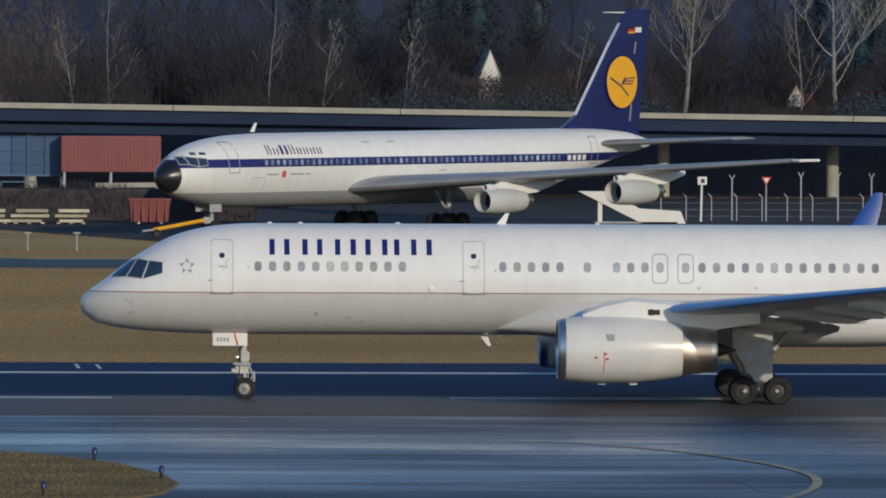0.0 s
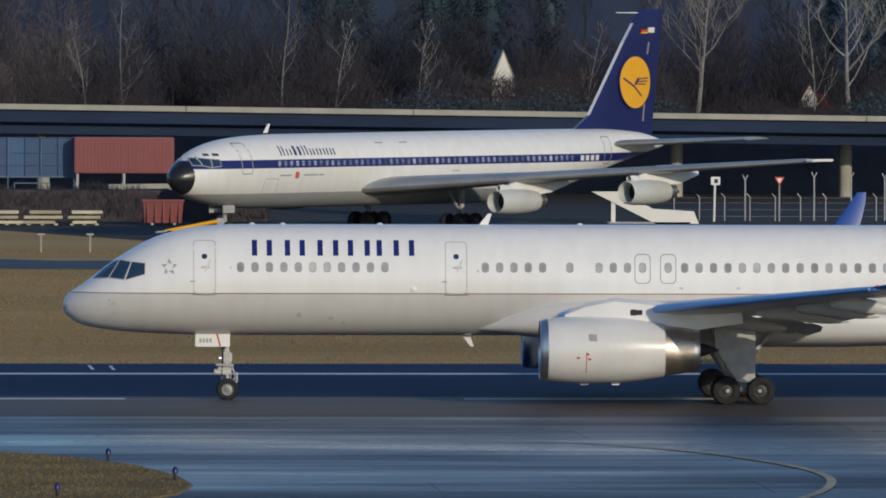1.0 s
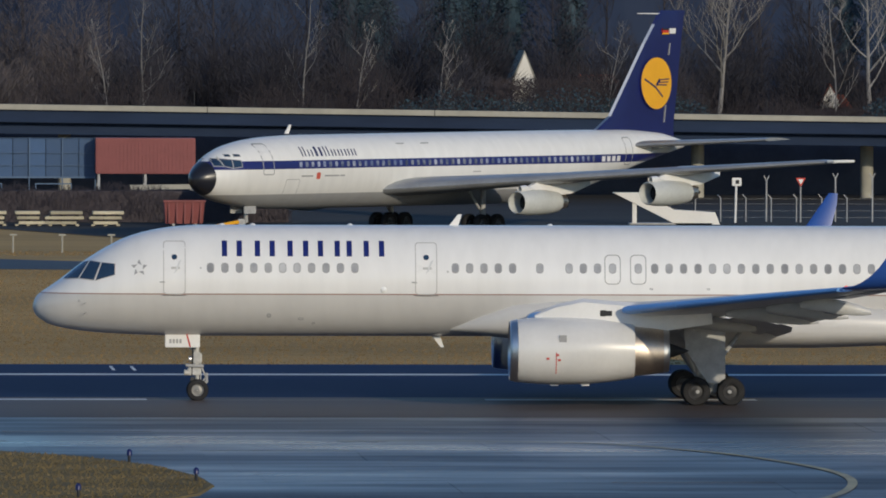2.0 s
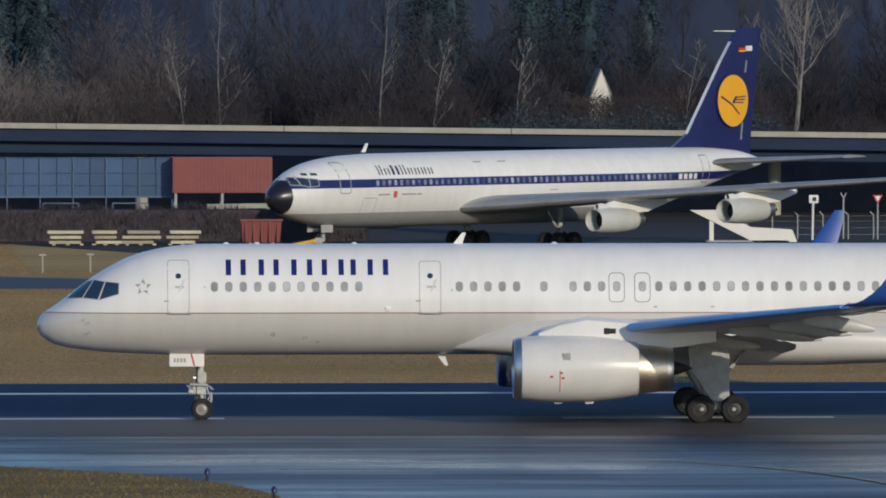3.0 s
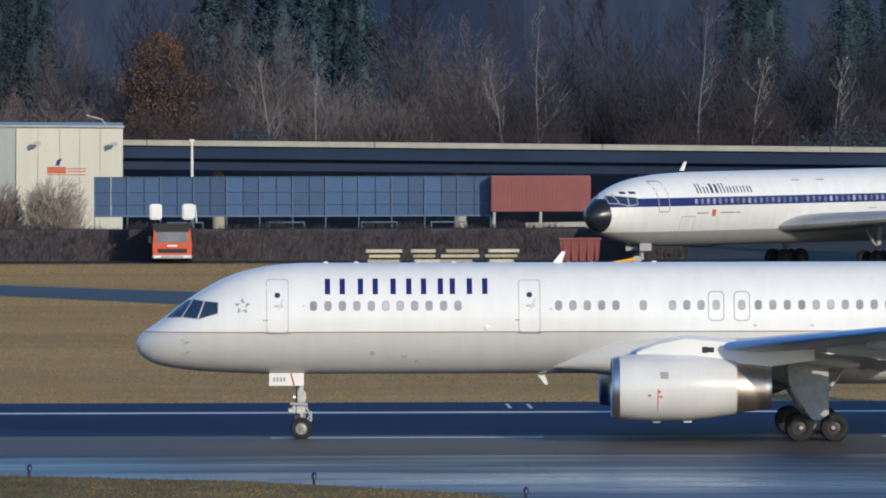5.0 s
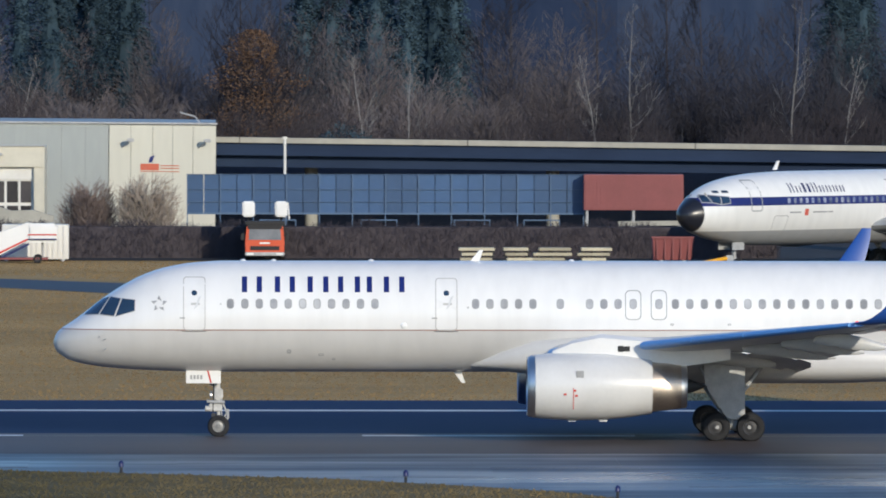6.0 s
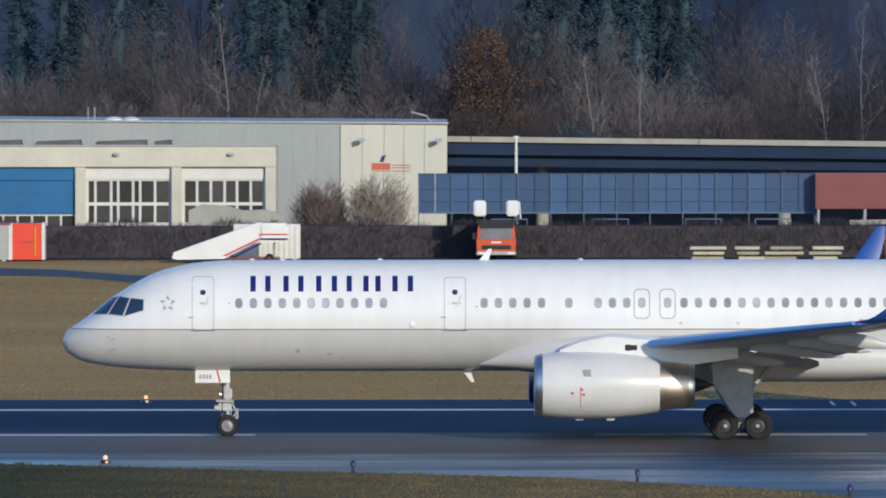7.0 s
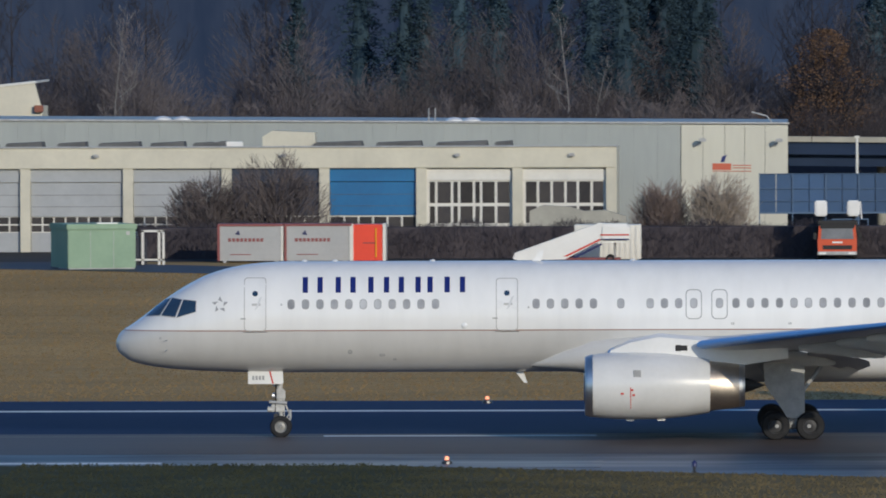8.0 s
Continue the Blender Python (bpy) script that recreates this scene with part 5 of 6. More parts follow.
for k in range(5):
    part("rib", prism([(25.4 + k * 0.45, 0.2), (25.48 + k * 0.45, 0.2), (25.46 + k * 0.47, 1.4), (25.36 + k * 0.47, 1.4)], 686.78, 686.9), FADED, tr)
for x in (25.7, 27.0):
    part("runner", box(x - 0.08, x + 0.08, 687, 689, 0, 0.15), GEARGREY, tr)
tb = thing("tow_bar", "yellow tow bar hitched to the parked airliner", "tow bar")
part("bar", tube((28.35, 658.5, 0.95), (25.3, 655.6, 0.45), 0.11, n=10), YELLOW, tb, "yellow bar")
part("hitch", box(28.2, 28.6, 658.3, 658.8, 0.75, 1.1, 0.04), GEARGREY, tb)
for y in (655.3, 656.1):
    wheel(tb, 25.5, y, 0.25, 0.25, 0.14)
part("eye", tube((25.3, 655.6, 0.45), (24.7, 655.0, 0.4), 0.06, n=8), GEARGREY, tb)
ws = thing("tail_stair", "white folding stair standing under the parked airliner", "stairs")
part("flank", prism([(51.6, 1.9), (53.2, 1.9), (55.2, 0.9), (57.6, 0.75), (57.9, 0.0), (55.4, 0.0)], 692, 692.8), WHITE, ws, "white stair flank")
part("base", box(52.6, 57.4, 692, 693.4, 0.0, 0.12), GEARGREY, ws)
part("leg", box(52.75, 53.0, 692.1, 692.3, 0, 1.5), WHITE, ws)

# signs, posts and lamps at the yard's edge
for x, h in ((61.3, 2.75), (65.4, 2.9), (67.6, 2.9), (69.6, 2.85), (78, 2.9), (84, 2.9)):
    p = thing("security_post", "grey steel post with forked top", "post", "yard edge posts")
    part("pole", tube((x, 700, 0), (x, 700, h - 0.3), 0.05, n=6), GEARGREY, p)
    for s in (-1, 1):
        part("fork", tube((x, 700, h - 0.32), (x + s * 0.16, 700, h), 0.035, n=5), GEARGREY, p)
yf = thing("wire_fence", "grey wire fence with angled posts", "fence")
for k in range(40):
    x = 55.5 + k * 1.5
    ps = part("post", tube((x, 699, 0), (x, 699, 1.45), 0.035, n=6), GEARGREY, yf)
    part("arm", tube((x, 699, 1.44), (x - 0.2, 699, 1.66), 0.03, n=5), GEARGREY, ps)
for z in (0.3, 0.7, 1.1, 1.4):
    part("wire", tube((55.5, 699.05, z), (114, 699.05, z), 0.006, n=4), GEARGREY, yf)
sg = thing("apron_sign", "white apron sign on a pole", "sign")
part("pole", tube((59.2, 697, 0), (59.25, 697, 2.3), 0.07, n=8), WHITE, sg)
part("panel", box(59.0, 59.55, 696.9, 696.96, 2.2, 2.68, 0.02), WHITE, sg)
part("mark", box(59.2, 59.42, 696.88, 696.9, 2.32, 2.55), BLACKP, sg)
tg = thing("yield_sign", "red-edged triangular sign on a pole", "sign")
part("pole", tube((63.15, 698, 0), (63.15, 698, 2.3), 0.045, n=6), GEARGREY, tg)
part("panel", prism([(62.85, 2.66), (63.45, 2.66), (63.15, 2.14)], 697.88, 697.92), RED, tg)
part("face", prism([(62.98, 2.58), (63.32, 2.58), (63.15, 2.28)], 697.86, 697.88), WHITE, tg)
for x, y in ((7.55, 627), (9.95, 627), (12.45, 627), (15.0, 628), (17.6, 628), (20.2, 628)):
    p = thing("field_light_post", "short white frangible light post on the grass", "light", "taxiway light posts")
    part("stem", tube((x, y, 0), (x, y, 0.95), 0.05, n=6), CONC, p)
    part("head", box(x - 0.2, x + 0.2, y - 0.08, y + 0.08, 0.9, 1.0, 0.02), CONC, p)
lp = thing("light_mast", "tall white mast beside the blue screen", "mast")
part("mast", tube((4.04, 719, 0), (4.04, 719, 6.75), 0.10, 0.08, n=10), PALEW, lp)
part("cap", box(3.89, 4.19, 718.9, 719.1, 6.7, 6.85, 0.02), PALEW, lp)

# small lights of the airfield
LAMPON = glow("runway_lamp_glow", (1.0, 0.34, 0.16), 1.6)
for x, y in ((-11.66, 401.6), (-11.76, 459.2), (-71, 401.6), (-71, 459.2)):
    rl = thing("runway_edge_light", "small lit runway edge light", "light", "runway edge lights")
    part("base", spin([(0, 0.001), (0, 0.2), (0.1, 0.18), (0.15, 0.08)], (x, y, 0.02), "z", 12), BLACKP, rl)
    part("lens", spin([(0.15, 0.07), (0.24, 0.07), (0.27, 0.04), (0.28, 0.001)], (x, y, 0.02), "z", 12), LAMPON, rl, "glowing warm lens")
for x, y in ((12.6, 373.6), (14.2, 360.6), (6.1, 385.2), (-3.2, 392.4), (10.3, 350)):
    rl = thing("taxi_edge_light", "small dark taxiway edge light in the grass", "light", "taxiway edge lights")
    part("stem", tube((x, y, 0.05), (x, y, 0.32), 0.05, n=8), BLACKP, rl)
    part("lens", spin([(0.3, 0.09), (0.44, 0.09), (0.5, 0.04), (0.51, 0.001)], (x, y, 0), "z", 10), NAVY, rl, smooth=True)


# ---- woods ----
class Sticks:
    """Many thin tapered branches in one mesh."""

    def __init__(self):
        self.v, self.f = [], []

    def add(self, p0, p1, r0, r1, n=3):
        d = (p1 - p0)
        if d.length < 1e-5:
            return
        d.normalize()
        u = d.orthogonal().normalized()
        w = d.cross(u)
        b = len(self.v)
        for p, r in ((p0, r0), (p1, r1)):
            for k in range(n):
                a = 2 * math.pi * k / n
                self.v.append(tuple(p + (u * math.cos(a) + w * math.sin(a)) * r))
        for k in range(n):
            self.f.append((b + k, b + (k + 1) % n, b + n + (k + 1) % n, b + n + k))

    def chain(self, pts, rads, n=7):
        """One unbroken tapered stem through the points."""
        b = len(self.v)
        for p, r in zip(pts, rads):
            self.v += [(p.x + r * math.cos(2 * math.pi * k / n), p.y + r * math.sin(2 * math.pi * k / n), p.z) for k in range(n)]
        for j in range(len(pts) - 1):
            for k in range(n):
                a, c = b + j * n + k, b + j * n + (k + 1) % n
                self.f.append((a, c, c + n, a + n))

    def leaf(self, c, s, r):
        """A small tilted leaf clump."""
        a, t = r.uniform(0, 6.28), r.uniform(-0.9, 0.9)
        u = Vector((math.cos(a), math.sin(a), t)).normalized() * s
        w = u.cross(Vector((r.uniform(-1, 1), r.uniform(-1, 1), r.uniform(-1, 1)))).normalized() * s * 0.6
        b = len(self.v)
        self.v += [tuple(c - u), tuple(c + w), tuple(c + u), tuple(c - w * 0.7)]
        self.f.append((b, b + 1, b + 2, b + 3))

    def mesh(self, name, material):
        me = bpy.data.meshes.new(name)
        me.from_pydata(self.v, [], self.f)
        me.materials.append(material)
        return me


FINE = 0.015


def grow(st, r, p, d, length, rad, depth, rise=0.15, thin=None, kids=(3, 5)):
    """A branch with its side branches."""
    steps = 4
    for k in range(steps):
        d = (d + Vector((r.uniform(-0.22, 0.22), r.uniform(-0.22, 0.22), r.uniform(-0.1, 0.2) + rise * 0.3))).normalized()
        q = p + d * length / steps
        r0, r1 = rad * (1 - 0.7 * k / steps), rad * (1 - 0.7 * (k + 1) / steps)
        (thin if thin is not None and depth <= 1 else st).add(p, q, max(r0, FINE), max(r1, FINE * 0.7), 5 if depth > 2 else 3)
        p = q
        if depth > 0 and k > 0:
            for _ in range(r.randint(*kids) - 2):
                a = r.uniform(0, 6.28)
                side = Vector((math.cos(a), math.sin(a), r.uniform(0.1, 0.9))).normalized()
                grow(st, r, p, (d * 0.45 + side * 0.8).normalized(), length * r.uniform(0.38, 0.6), rad * 0.45, depth - 1, rise, thin, kids)
    if depth > 0:
        for _ in range(2):
            grow(st, r, p, (d + Vector((r.uniform(-0.6, 0.6), r.uniform(-0.6, 0.6), 0.2))).normalized(), length * 0.55, rad * 0.32, depth - 1, rise, thin, kids)


# bark, twigs and needles hold some blue distance haze in their colours
BARK = mat("bluish_bark", (0.054, 0.050, 0.056), (0.036, 0.034, 0.040), 0.9, scale=0.5, fine=4, vary=0.3)
TWIG = mat("haze_blue_twigs", (0.052, 0.051, 0.062), (0.037, 0.037, 0.048), 0.9, scale=0.2, fine=2, vary=0.35)
# lighter twig copy for the western trees, veiling haze put into its colour
HAZETWIG = mat("hazed_tan_twigs", (0.128, 0.112, 0.114), (0.094, 0.085, 0.092), 0.9, scale=0.2, fine=2, vary=0.3)
BIRCH = mat("birch_bark", (0.29, 0.28, 0.275), (0.12, 0.115, 0.112), 0.8, scale=0.9, fine=6, vary=0.15, contrast=0.3)
NEEDLE = mat("spruce_needles", (0.032, 0.056, 0.078), (0.050, 0.078, 0.098), 0.85, scale=0.3, fine=2, vary=0.3)
RUSSET = mat("russet_leaves", (0.22, 0.135, 0.080), (0.15, 0.095, 0.060), 0.85, scale=0.4, fine=3, vary=0.2)
REDSHRUB = mat("reddish_twigs", (0.072, 0.059, 0.060), (0.050, 0.044, 0.048), 0.9, scale=0.2, fine=2, vary=0.3)
HEDGE = mat("dark_hedge_twigs", (0.095, 0.082, 0.088), (0.066, 0.058, 0.066), 0.95, scale=0.3, fine=3)
FARWOOD = mat("far_wood_blue_haze", (0.036, 0.046, 0.068), (0.018, 0.027, 0.046), 1.0, scale=0.09, fine=0.8, stretch=(1.3, 1.0, 0.35), contrast=0.16)


def tree(name, label, h, seed, bark, twig, depth=3, limb=0.38, start=0.35, rad=0.17, n=15, bend=0.3):
    """A tapered trunk with limbs, and a crown of fine branches."""
    r = random.Random(seed)
    t = new(name)
    tagged(t, label, "tree", "woods behind the viaduct")
    st, cr = Sticks(), Sticks()
    p, d, pts = Vector((0, 0, 0)), Vector((0, 0, 1)), []
    for k in range(14):
        d = (d + Vector((r.uniform(-1, 1), r.uniform(-1, 1), 0)) * 0.06 * bend * 3 + Vector((0, 0, 0.12))).normalized()
        q = p + d * h / 14
        pts.append((q.copy(), rad * (1 - 0.068 * (k + 1))))
        p = q
    st.chain([Vector((0, 0, 0))] + [q for q, _ in pts], [rad] + [q for _, q in pts])
    for k in range(n):
        f = start + (1 - start) * k / n
        q, rr = pts[min(13, int(f * 14))]
        a = r.uniform(0, 6.28)
        grow(cr, r, q, Vector((math.cos(a), math.sin(a), r.uniform(0.5, 1.2))).normalized(), h * limb * (1.15 - f) * r.uniform(0.7, 1.2), rr * 0.55, depth - 1, 0.25, cr, (3, 4))
    for nm, s, m in (("trunk", st, bark), ("crown", cr, twig)):
        o = new(nm, s.mesh(nm, m))
        o.parent = t
    return t


def thicket(h, w, seed, twig):
    """A leafless broad bush or low tree: stems under a rounded crown of countless fine twigs."""
    r = random.Random(seed)
    t = tagged(new("thicket_tree"), "low bare tree with a rounded brown crown of fine twigs", "tree", "woods behind the viaduct")
    st, cr = Sticks(), Sticks()
    for k in range(5):
        a = r.uniform(0, 6.28)
        st.add(Vector((0.2 * math.cos(a), 0.2 * math.sin(a), 0)), Vector((w * 0.4 * math.cos(a), w * 0.4 * math.sin(a), h * 0.7)), 0.07, 0.02, 5)
    for k in range(5200):
        a, q, f = r.uniform(0, 6.28), r.random() ** 0.4, r.random() ** 0.8
        lump = 1 + 0.15 * math.sin(3 * a + seed + 4 * f) + 0.12 * math.sin(5 * a + 2 * seed + 7 * f)
        e = f * math.pi / 2
        wide = w * math.cos(e) ** 0.55
        p = Vector((math.cos(a) * wide, math.sin(a) * wide, h * (0.10 + 0.80 * math.sin(e)))) * q * lump
        p.z += (1 - q) * h * 0.2
        d = Vector((math.cos(a) * 0.5 + r.uniform(-0.5, 0.5), math.sin(a) * 0.5 + r.uniform(-0.5, 0.5), r.uniform(0.4, 1.2))).normalized() * r.uniform(0.35, 0.9)
        side = d.cross(Vector((r.uniform(-1, 1), r.uniform(-1, 1), r.uniform(-0.3, 0.3)))).normalized() * 0.019
        b = len(cr.v)
        cr.v += [tuple(p - side), tuple(p + side), tuple(p + d + side * 0.4), tuple(p + d - side * 0.4)]
        cr.f.append((b, b + 1, b + 2, b + 3))
    for nm, s, m in (("trunk", st, BARK), ("crown", cr, twig)):
        o = new(nm, s.mesh(nm, m))
        o.parent = t
    return t


def spruce(h, seed):
    r = random.Random(seed)
    t = new("spruce")
    tagged(t, "dark green spruce with drooping branches", "tree", "woods behind the viaduct")
    st, cr = Sticks(), Sticks()
    st.add(Vector((0, 0, 0)), Vector((0, 0, h)), 0.22, 0.03, 8)
    for k in range(150):
        f = 0.10 + 0.89 * (k / 150)
        z, ln = h * f, (1 - f) ** 0.85 * h * 0.21 * r.uniform(0.6, 1.25) + 0.15
        a = r.uniform(0, 6.28)
        dx, dy = math.cos(a), math.sin(a)
        for j in range(9):
            q = (j + 1) / 9
            c = Vector((dx * ln * q, dy * ln * q, z - ln * 0.42 * q * q + 0.1))
            for _ in range(8):
                cr.leaf(c + Vector((r.uniform(-1, 1), r.uniform(-1, 1), r.uniform(-1.2, 0.4))) * 0.30, 0.17 * (1.15 - q * 0.55), r)
    for k in range(10):
        f0, f1 = 0.08 + 0.088 * k, 0.08 + 0.088 * (k + 1)
        cr.add(Vector((0, 0, h * f0)), Vector((0, 0, h * f1 + 0.3)), (1 - f0) ** 0.85 * h * 0.06 + 0.06, (1 - f1) ** 0.85 * h * 0.05, 9)
    for nm, s, m in (("trunk", st, BARK), ("crown", cr, NEEDLE)):
        o = new(nm, s.mesh(nm, m))
        o.parent = t
    return t


rw = random.Random(11)
far = bmesh.new()
cols = [(-420 + 12 * k, 24 + rw.uniform(-3, 4)) for k in range(75)]
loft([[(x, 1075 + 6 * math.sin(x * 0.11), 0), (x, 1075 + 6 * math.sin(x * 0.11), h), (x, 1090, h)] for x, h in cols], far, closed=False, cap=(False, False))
# faint blue glow added to the far wood, standing for distance haze
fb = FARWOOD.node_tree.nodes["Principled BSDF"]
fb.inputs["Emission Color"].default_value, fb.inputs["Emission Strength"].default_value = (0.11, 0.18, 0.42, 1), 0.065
tagged(part("backdrop_far_wood", far, FARWOOD), "distant winter wood with a blue glow for haze", "woods", kind="structure")

kinds = [tree("bare_tree", "tall bare brown broadleaf tree", h, s, BARK, TWIG, 3, l, 0.30, rd, 13) for h, s, l, rd in ((17, 1, 0.30, 0.17), (19, 2, 0.26, 0.18), (15, 3, 0.34, 0.15))]
birches = [tree("birch", "bare birch with white trunk and branches", h, s, BIRCH, m, dp, l, st0, rd, nn, b) for h, s, dp, l, st0, rd, nn, b, m in ((15, 21, 2, 0.22, 0.26, 0.10, 10, 0.45, BIRCH), (11, 22, 2, 0.26, 0.30, 0.085, 9, 0.6, BIRCH), (16, 23, 3, 0.42, 0.32, 0.24, 16, 0.5, BIRCH))]
spruces = [spruce(h, s) for h, s in ((19, 31), (16, 32), (22, 33))]
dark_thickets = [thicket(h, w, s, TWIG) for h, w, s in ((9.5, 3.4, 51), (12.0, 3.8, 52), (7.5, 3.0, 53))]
hazed_thickets = [thicket(h, w, s, HAZETWIG) for h, w, s in ((9.0, 3.6, 54), (12.5, 3.6, 55), (7.0, 3.2, 56))]
for k in range(62):
    x, y = -125 + 290 * ((k * 0.618034) % 1.0) + rw.uniform(-3, 3), rw.choice((930, 955, 985, 1015, 1040)) + rw.uniform(-8, 8)
    copy_thing(kinds[k % 3], pose(x, y, 0, 0, 0, rw.uniform(0, 360)))
for x, y, b, turn in ((30.7, 876, 0, 10), (28.1, 879, 1, 200), (42.7, 882, 0, 120), (46.1, 876, 1, 40), (73.3, 879, 2, 60), (85.4, 882, 2, 200), (81.8, 876, 0, 300), (13.8, 879, 1, 90), (-16.7, 882, 0, 250), (10.6, 876, 1, 150), (-14.8, 879, 1, 20), (52.5, 882, 1, 60), (94.4, 876, 0, 10), (65.1, 879, 1, 0), (-50.0, 882, 0, 80)):
    copy_thing(birches[b], pose(x, y, 0, 0, 0, turn))
# spruces stand in groves
for k in range(66):
    band = ((-26, -6), (-24, -8), (5, 20), (-12, -5), (46, 66), (7, 26), (-20, -6), (-40, -20), (88, 104), (5, 14), (50, 62))[k % 11]
    x, y = rw.uniform(*band), rw.uniform(908, 1000)
    copy_thing(spruces[k % 3], pose(x, y, 0, 0, 0, rw.uniform(0, 360)))
# low rounded trees before them; tan west ones lightened for haze, darker ones east
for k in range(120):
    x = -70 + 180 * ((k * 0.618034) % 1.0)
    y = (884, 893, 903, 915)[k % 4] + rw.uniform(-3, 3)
    kind = (hazed_thickets if x < 26 else dark_thickets)[k % 3 if k % 4 else 2]
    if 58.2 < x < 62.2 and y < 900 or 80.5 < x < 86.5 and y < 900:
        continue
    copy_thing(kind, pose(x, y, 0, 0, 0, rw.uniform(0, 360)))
for t in (*kinds, *birches, *spruces, *dark_thickets, *hazed_thickets):
    t.matrix_basis = pose(rw.uniform(-110, -75), rw.uniform(920, 980), 0)

# russet broad tree
r = random.Random(5)
rt = tagged(new("russet_tree"), "broad tree still holding russet autumn leaves", "tree")
rt.matrix_basis = pose(2.6, 884, 0)
st, cr = Sticks(), Sticks()
for k in range(16):
    a = r.uniform(0, 6.28)
    grow(st, r, Vector((0, 0, 1.5 + 0.3 * k)), Vector((math.cos(a), math.sin(a), 1.2)).normalized(), 5.2, 0.12, 2, 0.2)
st.add(Vector((0, 0, 0)), Vector((0, 0, 8)), 0.28, 0.08, 8)
for k in range(11000):
    z = r.uniform(2.2, 12.6)
    wd = 3.6 * math.sin(math.pi * min(1, ((z - 1.2) / 11.8)) ** 0.8) ** 0.7 * (1 + 0.28 * math.sin(z * 2.3))
    a, q = r.uniform(0, 6.28), math.sqrt(r.uniform(0.1, 1))
    lump = 1 + 0.22 * math.sin(3 * a + z)
    cr.leaf(Vector((math.cos(a) * wd * q * lump, math.sin(a) * wd * q * lump, z)), r.uniform(0.05, 0.12), r)
for nm, s, m in (("trunk", st, BARK), ("crown", cr, RUSSET)):
    o = new(nm, s.mesh(nm, m))
    o.parent = rt

# undergrowth behind the viaduct, and the dark hedge before the halls
under = Sticks()
r = random.Random(8)
for k in range(52000):
    x, y = r.uniform(-80, 115), r.uniform(848, 880)
    h = 5.3 + 1.4 * math.sin(x * 0.31) + 1.1 * math.sin(x * 0.83 + 1) + r.uniform(-1.0, 0.8)
    h += 1.9 * math.exp(-(((x - 58.3) / 3.2) ** 2)) - 1.9 * math.exp(-(((x - 82.9) / 1.8) ** 2))
    z = r.uniform(1.5, h)
    p = Vector((x, y, z))
    under.add(p, p + Vector((r.uniform(-0.5, 0.5), r.uniform(-0.3, 0.3), r.uniform(0.3, 1.0))), 0.020, 0.008, 3)
for k in range(9000):
    x, y, z = r.uniform(56.5, 64.5) + (22.5 if k % 3 == 0 else 0), r.uniform(872, 892), r.uniform(2.0, 6.2)
    if k % 3 == 0:
        z = min(z, 3.8)
    p = Vector((x, y, z))
    under.add(p, p + Vector((r.uniform(-0.5, 0.5), r.uniform(-0.3, 0.3), r.uniform(0.1, 0.5))), 0.022, 0.010, 3)
tagged(new("undergrowth", under.mesh("undergrowth", REDSHRUB)), "reddish-brown bare undergrowth along the wood's edge", "bushes", kind="stuff")
evg = Sticks()
for cx, w in ((52, 5), (60, 5), (66, 4), (9, 2.5), (-7, 3), (84, 3)):
    for k in range(2600):
        a, q = r.uniform(0, 6.28), math.sqrt(r.uniform(0, 1))
        z = 3.0 + r.uniform(0, 3.6) * (1 - q * 0.5)
        evg.leaf(Vector((cx + w * q * math.cos(a), 846 + 2 * q * math.sin(a), z)), r.uniform(0.06, 0.14), r)
tagged(new("evergreen_bushes", evg.mesh("evergreen_bushes", NEEDLE)), "dark evergreen bushes along the road edge", "bushes", kind="stuff")
hed = Sticks()
for k in range(36000):
    x, y = r.uniform(-38.5, 33), r.uniform(695.2, 698.8)
    h = 2.05 + 0.16 * math.sin(x * 0.9) + 0.12 * math.sin(x * 2.3)
    p = Vector((x, y, r.uniform(0, h - 0.15)))
    hed.add(p, p + Vector((r.uniform(-0.22, 0.22), r.uniform(-0.2, 0.2), r.uniform(0.15, 0.4))), 0.013, 0.006, 3)
tagged(new("hedge", hed.mesh("hedge", HEDGE)), "dense dark leafless hedge before the halls", "hedge", kind="stuff")
core = part("hedge_core", prism([(-38.3, 0), (32.8, 0), (32.8, 1.85), (-38.3, 1.85)], 696.2, 698.6), HEDGE)
tagged(core, "dark dense inside of the hedge", "hedge", kind="stuff")
SHRUBTWIG = mat("soft_brown_twigs", (0.24, 0.19, 0.17), (0.17, 0.135, 0.12), 0.9, scale=0.3, fine=3)
DARKBUSH = mat("dark_bush_twigs", (0.155, 0.130, 0.125), (0.110, 0.094, 0.094), 0.9, scale=0.3, fine=3)
PALEBUSH = mat("pale_grey_twigs", (0.40, 0.34, 0.28), (0.28, 0.235, 0.20), 0.9, scale=0.3, fine=3)
for x, y, h, w, m, k, lab in ((-7.7, 708, 3.7, 1.5, SHRUBTWIG, 61, "bare brown shrub before the hall"), (-4.4, 707, 4.0, 1.95, PALEBUSH, 62, "bare pale-twigged shrub before the hall"), (-34.6, 704, 4.3, 2.7, DARKBUSH, 63, "dense dark bare bush before the workshop"), (-30.6, 705, 5.4, 3.3, DARKBUSH, 64, "dense dark bare bush before the workshop")):
    o = thicket(h, w, k, m)
    o.name = "bare_shrub"
    tagged(o, lab, "shrub", "bare shrubs before the halls")
    o.matrix_basis = pose(x, y, 0)
heap = loft([[(x, 700.2, 0), (x, 702, 0), (x, 701.6, z), (x, 700.6, z)] for x, z in ((-15.4, 2.7), (-14.6, 3.05), (-13, 2.95), (-12.2, 2.7), (-11, 2.75), (-9.7, 2.4))])
tagged(part("earth_mound", heap, CONC), "pale stony mound behind the hedge", "mound")

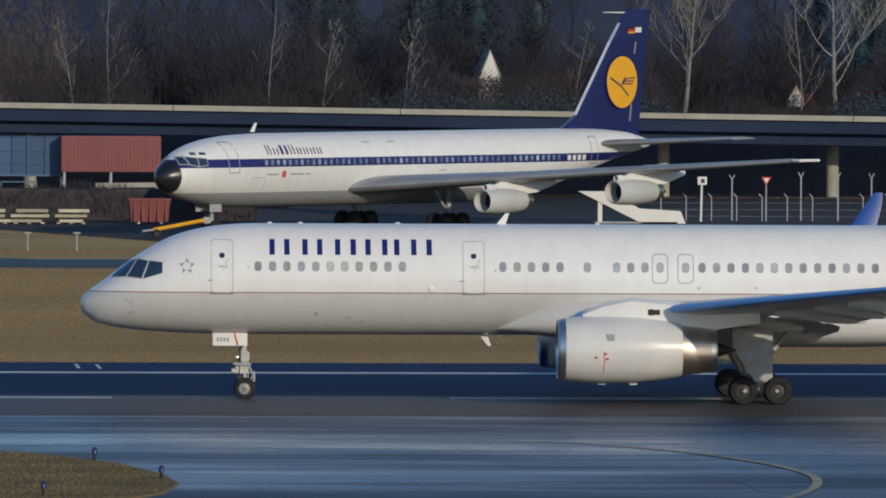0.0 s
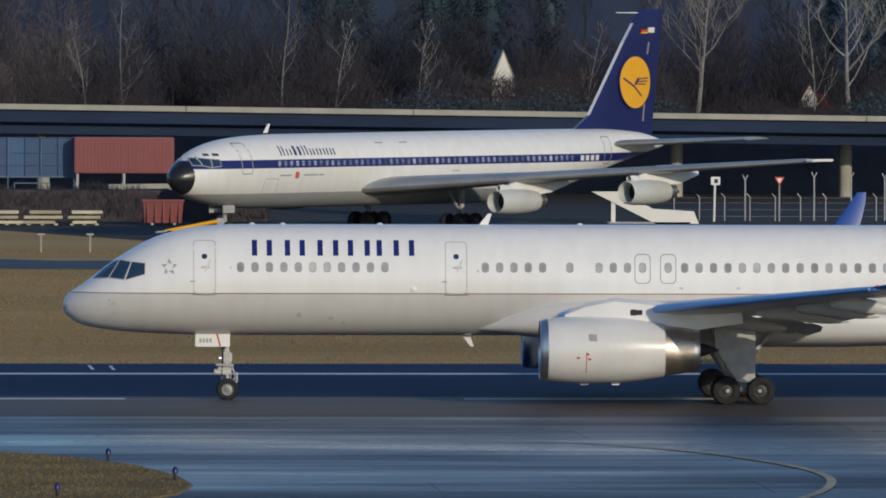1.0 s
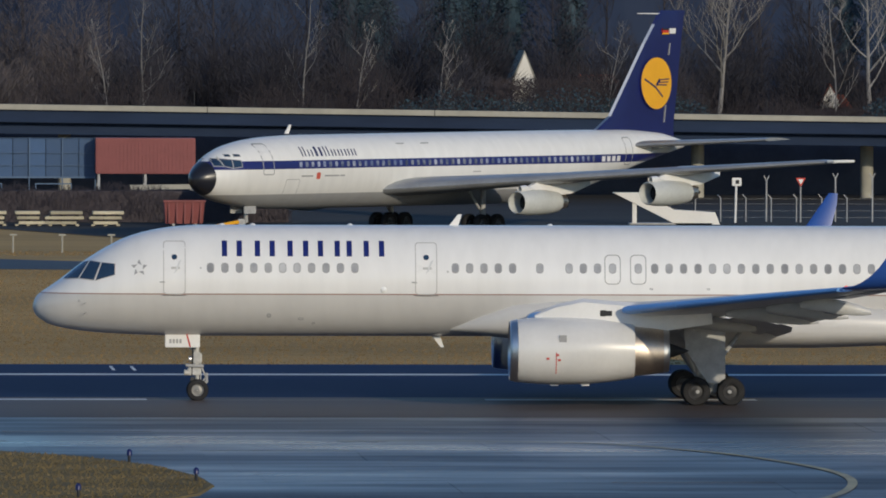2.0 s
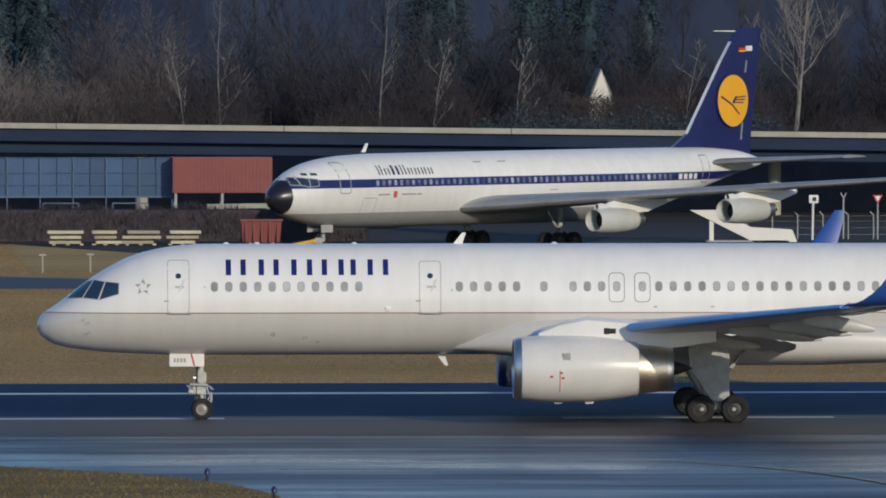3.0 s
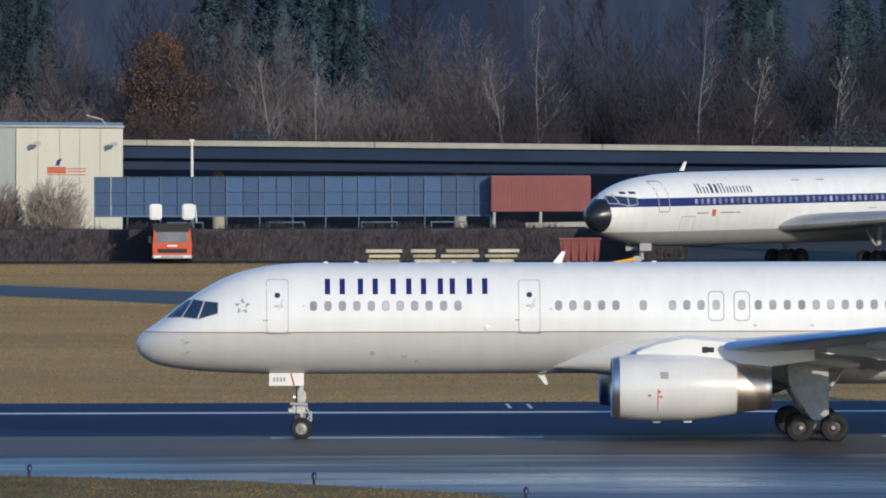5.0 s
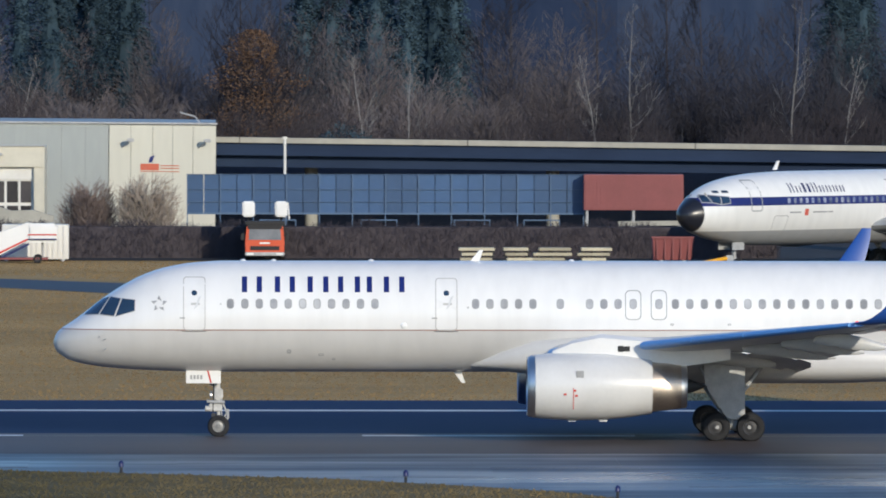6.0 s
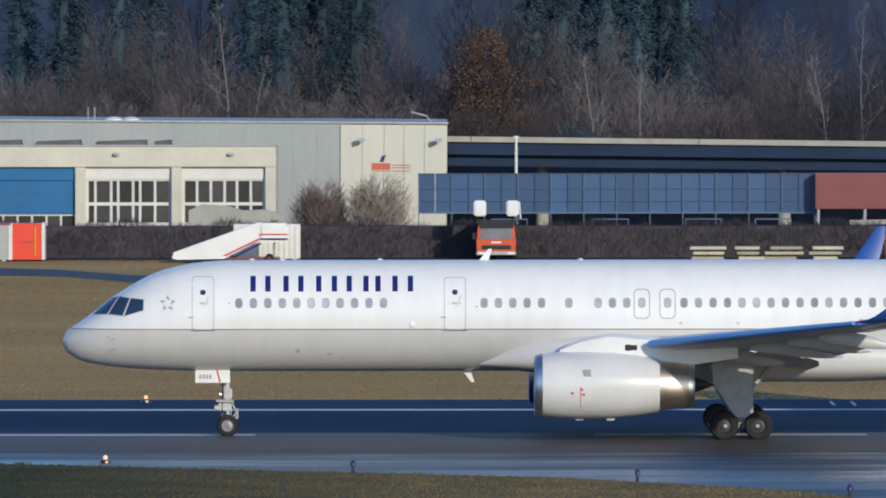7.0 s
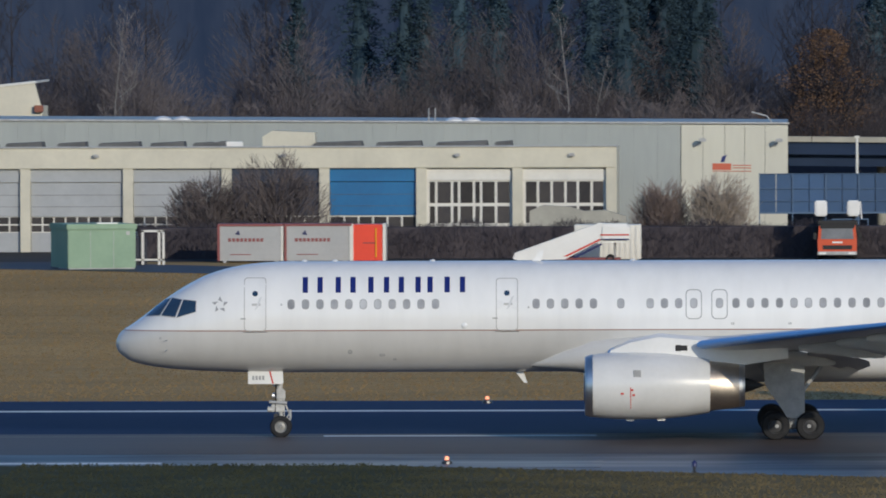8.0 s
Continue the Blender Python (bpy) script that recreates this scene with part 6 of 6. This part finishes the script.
# houses at the wood's edge
ROOFRED = mat("red_roof_tiles", (0.26, 0.08, 0.045), (0.18, 0.06, 0.035), 0.8, scale=0.6, fine=5)
for x, y, w, ze, za, lab in ((60.2, 898, 0.85, 5.9, 8.1, "white gabled house among bare trees"), (83.5, 898, 0.6, 4.6, 5.65, "small white gabled house with red roof")):
    hs = thing("house", lab, "house")
    part("wall", prism([(x - w, 0), (x + w, 0), (x + w, ze), (x, za), (x - w, ze)], y, y + 7), PALEW, hs, "white gable wall")
    for s in (-1, 1):
        part("roof", prism([(x, za + 0.02), (x + s * (w + 0.3), ze - 0.5), (x + s * (w + 0.3), ze - 0.36), (x, za + 0.2)], y + 0.05, y + 7.2), ROOFRED if w < 0.8 else CONC, hs)
for x0, x1, z0, z1 in ((64.2, 68.6, 5.0, 6.4), (81.0, 86.2, 3.4, 4.9)):
    hs = thing("red_roof_house", "house with dull red tiled roof in the trees", "house")
    part("wall", box(x0 + 0.3, x1 - 0.3, 905, 911, 0, z0), CONC, hs)
    part("roof", loft([[(x0, 904.6, z0), (x1, 904.6, z0), (x1, 911.4, z0), (x0, 911.4, z0)], [(x0 + 0.8, 907.9, z1), (x1 - 0.8, 907.9, z1), (x1 - 0.8, 908.1, z1), (x0 + 0.8, 908.1, z1)]]), ROOFRED, hs, "dull red tiled roof")

# grass blades on the near island and between runway and yard
BLADE = mat("dry_grass_blades", (0.262, 0.172, 0.072), (0.185, 0.124, 0.054), 0.9, scale=0.05, fine=0.6, stretch=(0.35, 1.0, 1.0), contrast=0.15)
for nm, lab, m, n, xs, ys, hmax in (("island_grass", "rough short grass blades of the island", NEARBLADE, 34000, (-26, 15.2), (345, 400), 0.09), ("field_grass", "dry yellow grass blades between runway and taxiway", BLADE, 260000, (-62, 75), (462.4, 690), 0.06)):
    g, r = Sticks(), random.Random(77)
    while n:
        n -= 1
        x, y = r.uniform(*xs), r.uniform(*ys)
        if ys[1] < 420:
            edge = float(np.interp(y, [p[1] for p in island[12:0:-1]], [p[0] for p in island[12:0:-1]]))
            if x > edge - 0.1:
                continue
        else:
            lo_y = float(np.interp(x, [-80, -21, -17, 6, 20, 75], [706, 652, 640, 597.5, 595, 597]))
            if lo_y - 0.5 < y < lo_y + 26 or (x > 12 and y > 630 - (x - 28) * 0.1):
                continue
        h, w = hmax * r.uniform(0.45, 1.0), r.uniform(0.015, 0.045)
        z = 0.09 if ys[1] < 420 else 0.0
        b = len(g.v)
        lean = r.uniform(-0.07, 0.07)
        g.v += [(x - w, y, z), (x + w, y + r.uniform(-0.06, 0.06), z), (x + w * 0.4 + lean, y + 0.04, z + h), (x - w * 0.3 + lean, y + 0.05, z + h * 0.8)]
        g.f.append((b, b + 1, b + 2, b + 3))
    tagged(new(nm, g.mesh(nm, m)), lab, "grass", kind="stuff")


def motions():
    """The airliner rolls along the runway, gathering speed, and its wheels turn."""
    xs = [(0.0, 19.76), (0.5, 19.19), (1.0, 18.65), (1.2, 18.34), (2.3, 16.11), (2.5, 15.60), (3.0, 14.18), (3.5, 12.54), (4.0, 10.74), (4.5, 8.69),
          (4.7, 7.76), (5.8, 1.54), (6.0, 0.02), (6.5, -3.87), (7.0, -7.97), (7.5, -12.88), (8.0, -18.33)]
    at = curve([t for t, _ in xs], [x for _, x in xs])
    yaw = lambda x: -1.2 * x / 19.0
    walk(jet, [(t, pose(x, 426.0, 0, 0, 0, yaw(x))) for t, x in xs])
    for w in jet_wheels:
        r = 0.395 if w.name.startswith("nose") else 0.51
        p = w.matrix_basis.translation.copy()
        rows = []
        for k in range(241):
            t = k / 30
            rows.append((t, pose(p.x, p.y, p.z, 0, (at(t) - at(0)) / r / D2R, 0)))
        walk(w, rows)


motions()
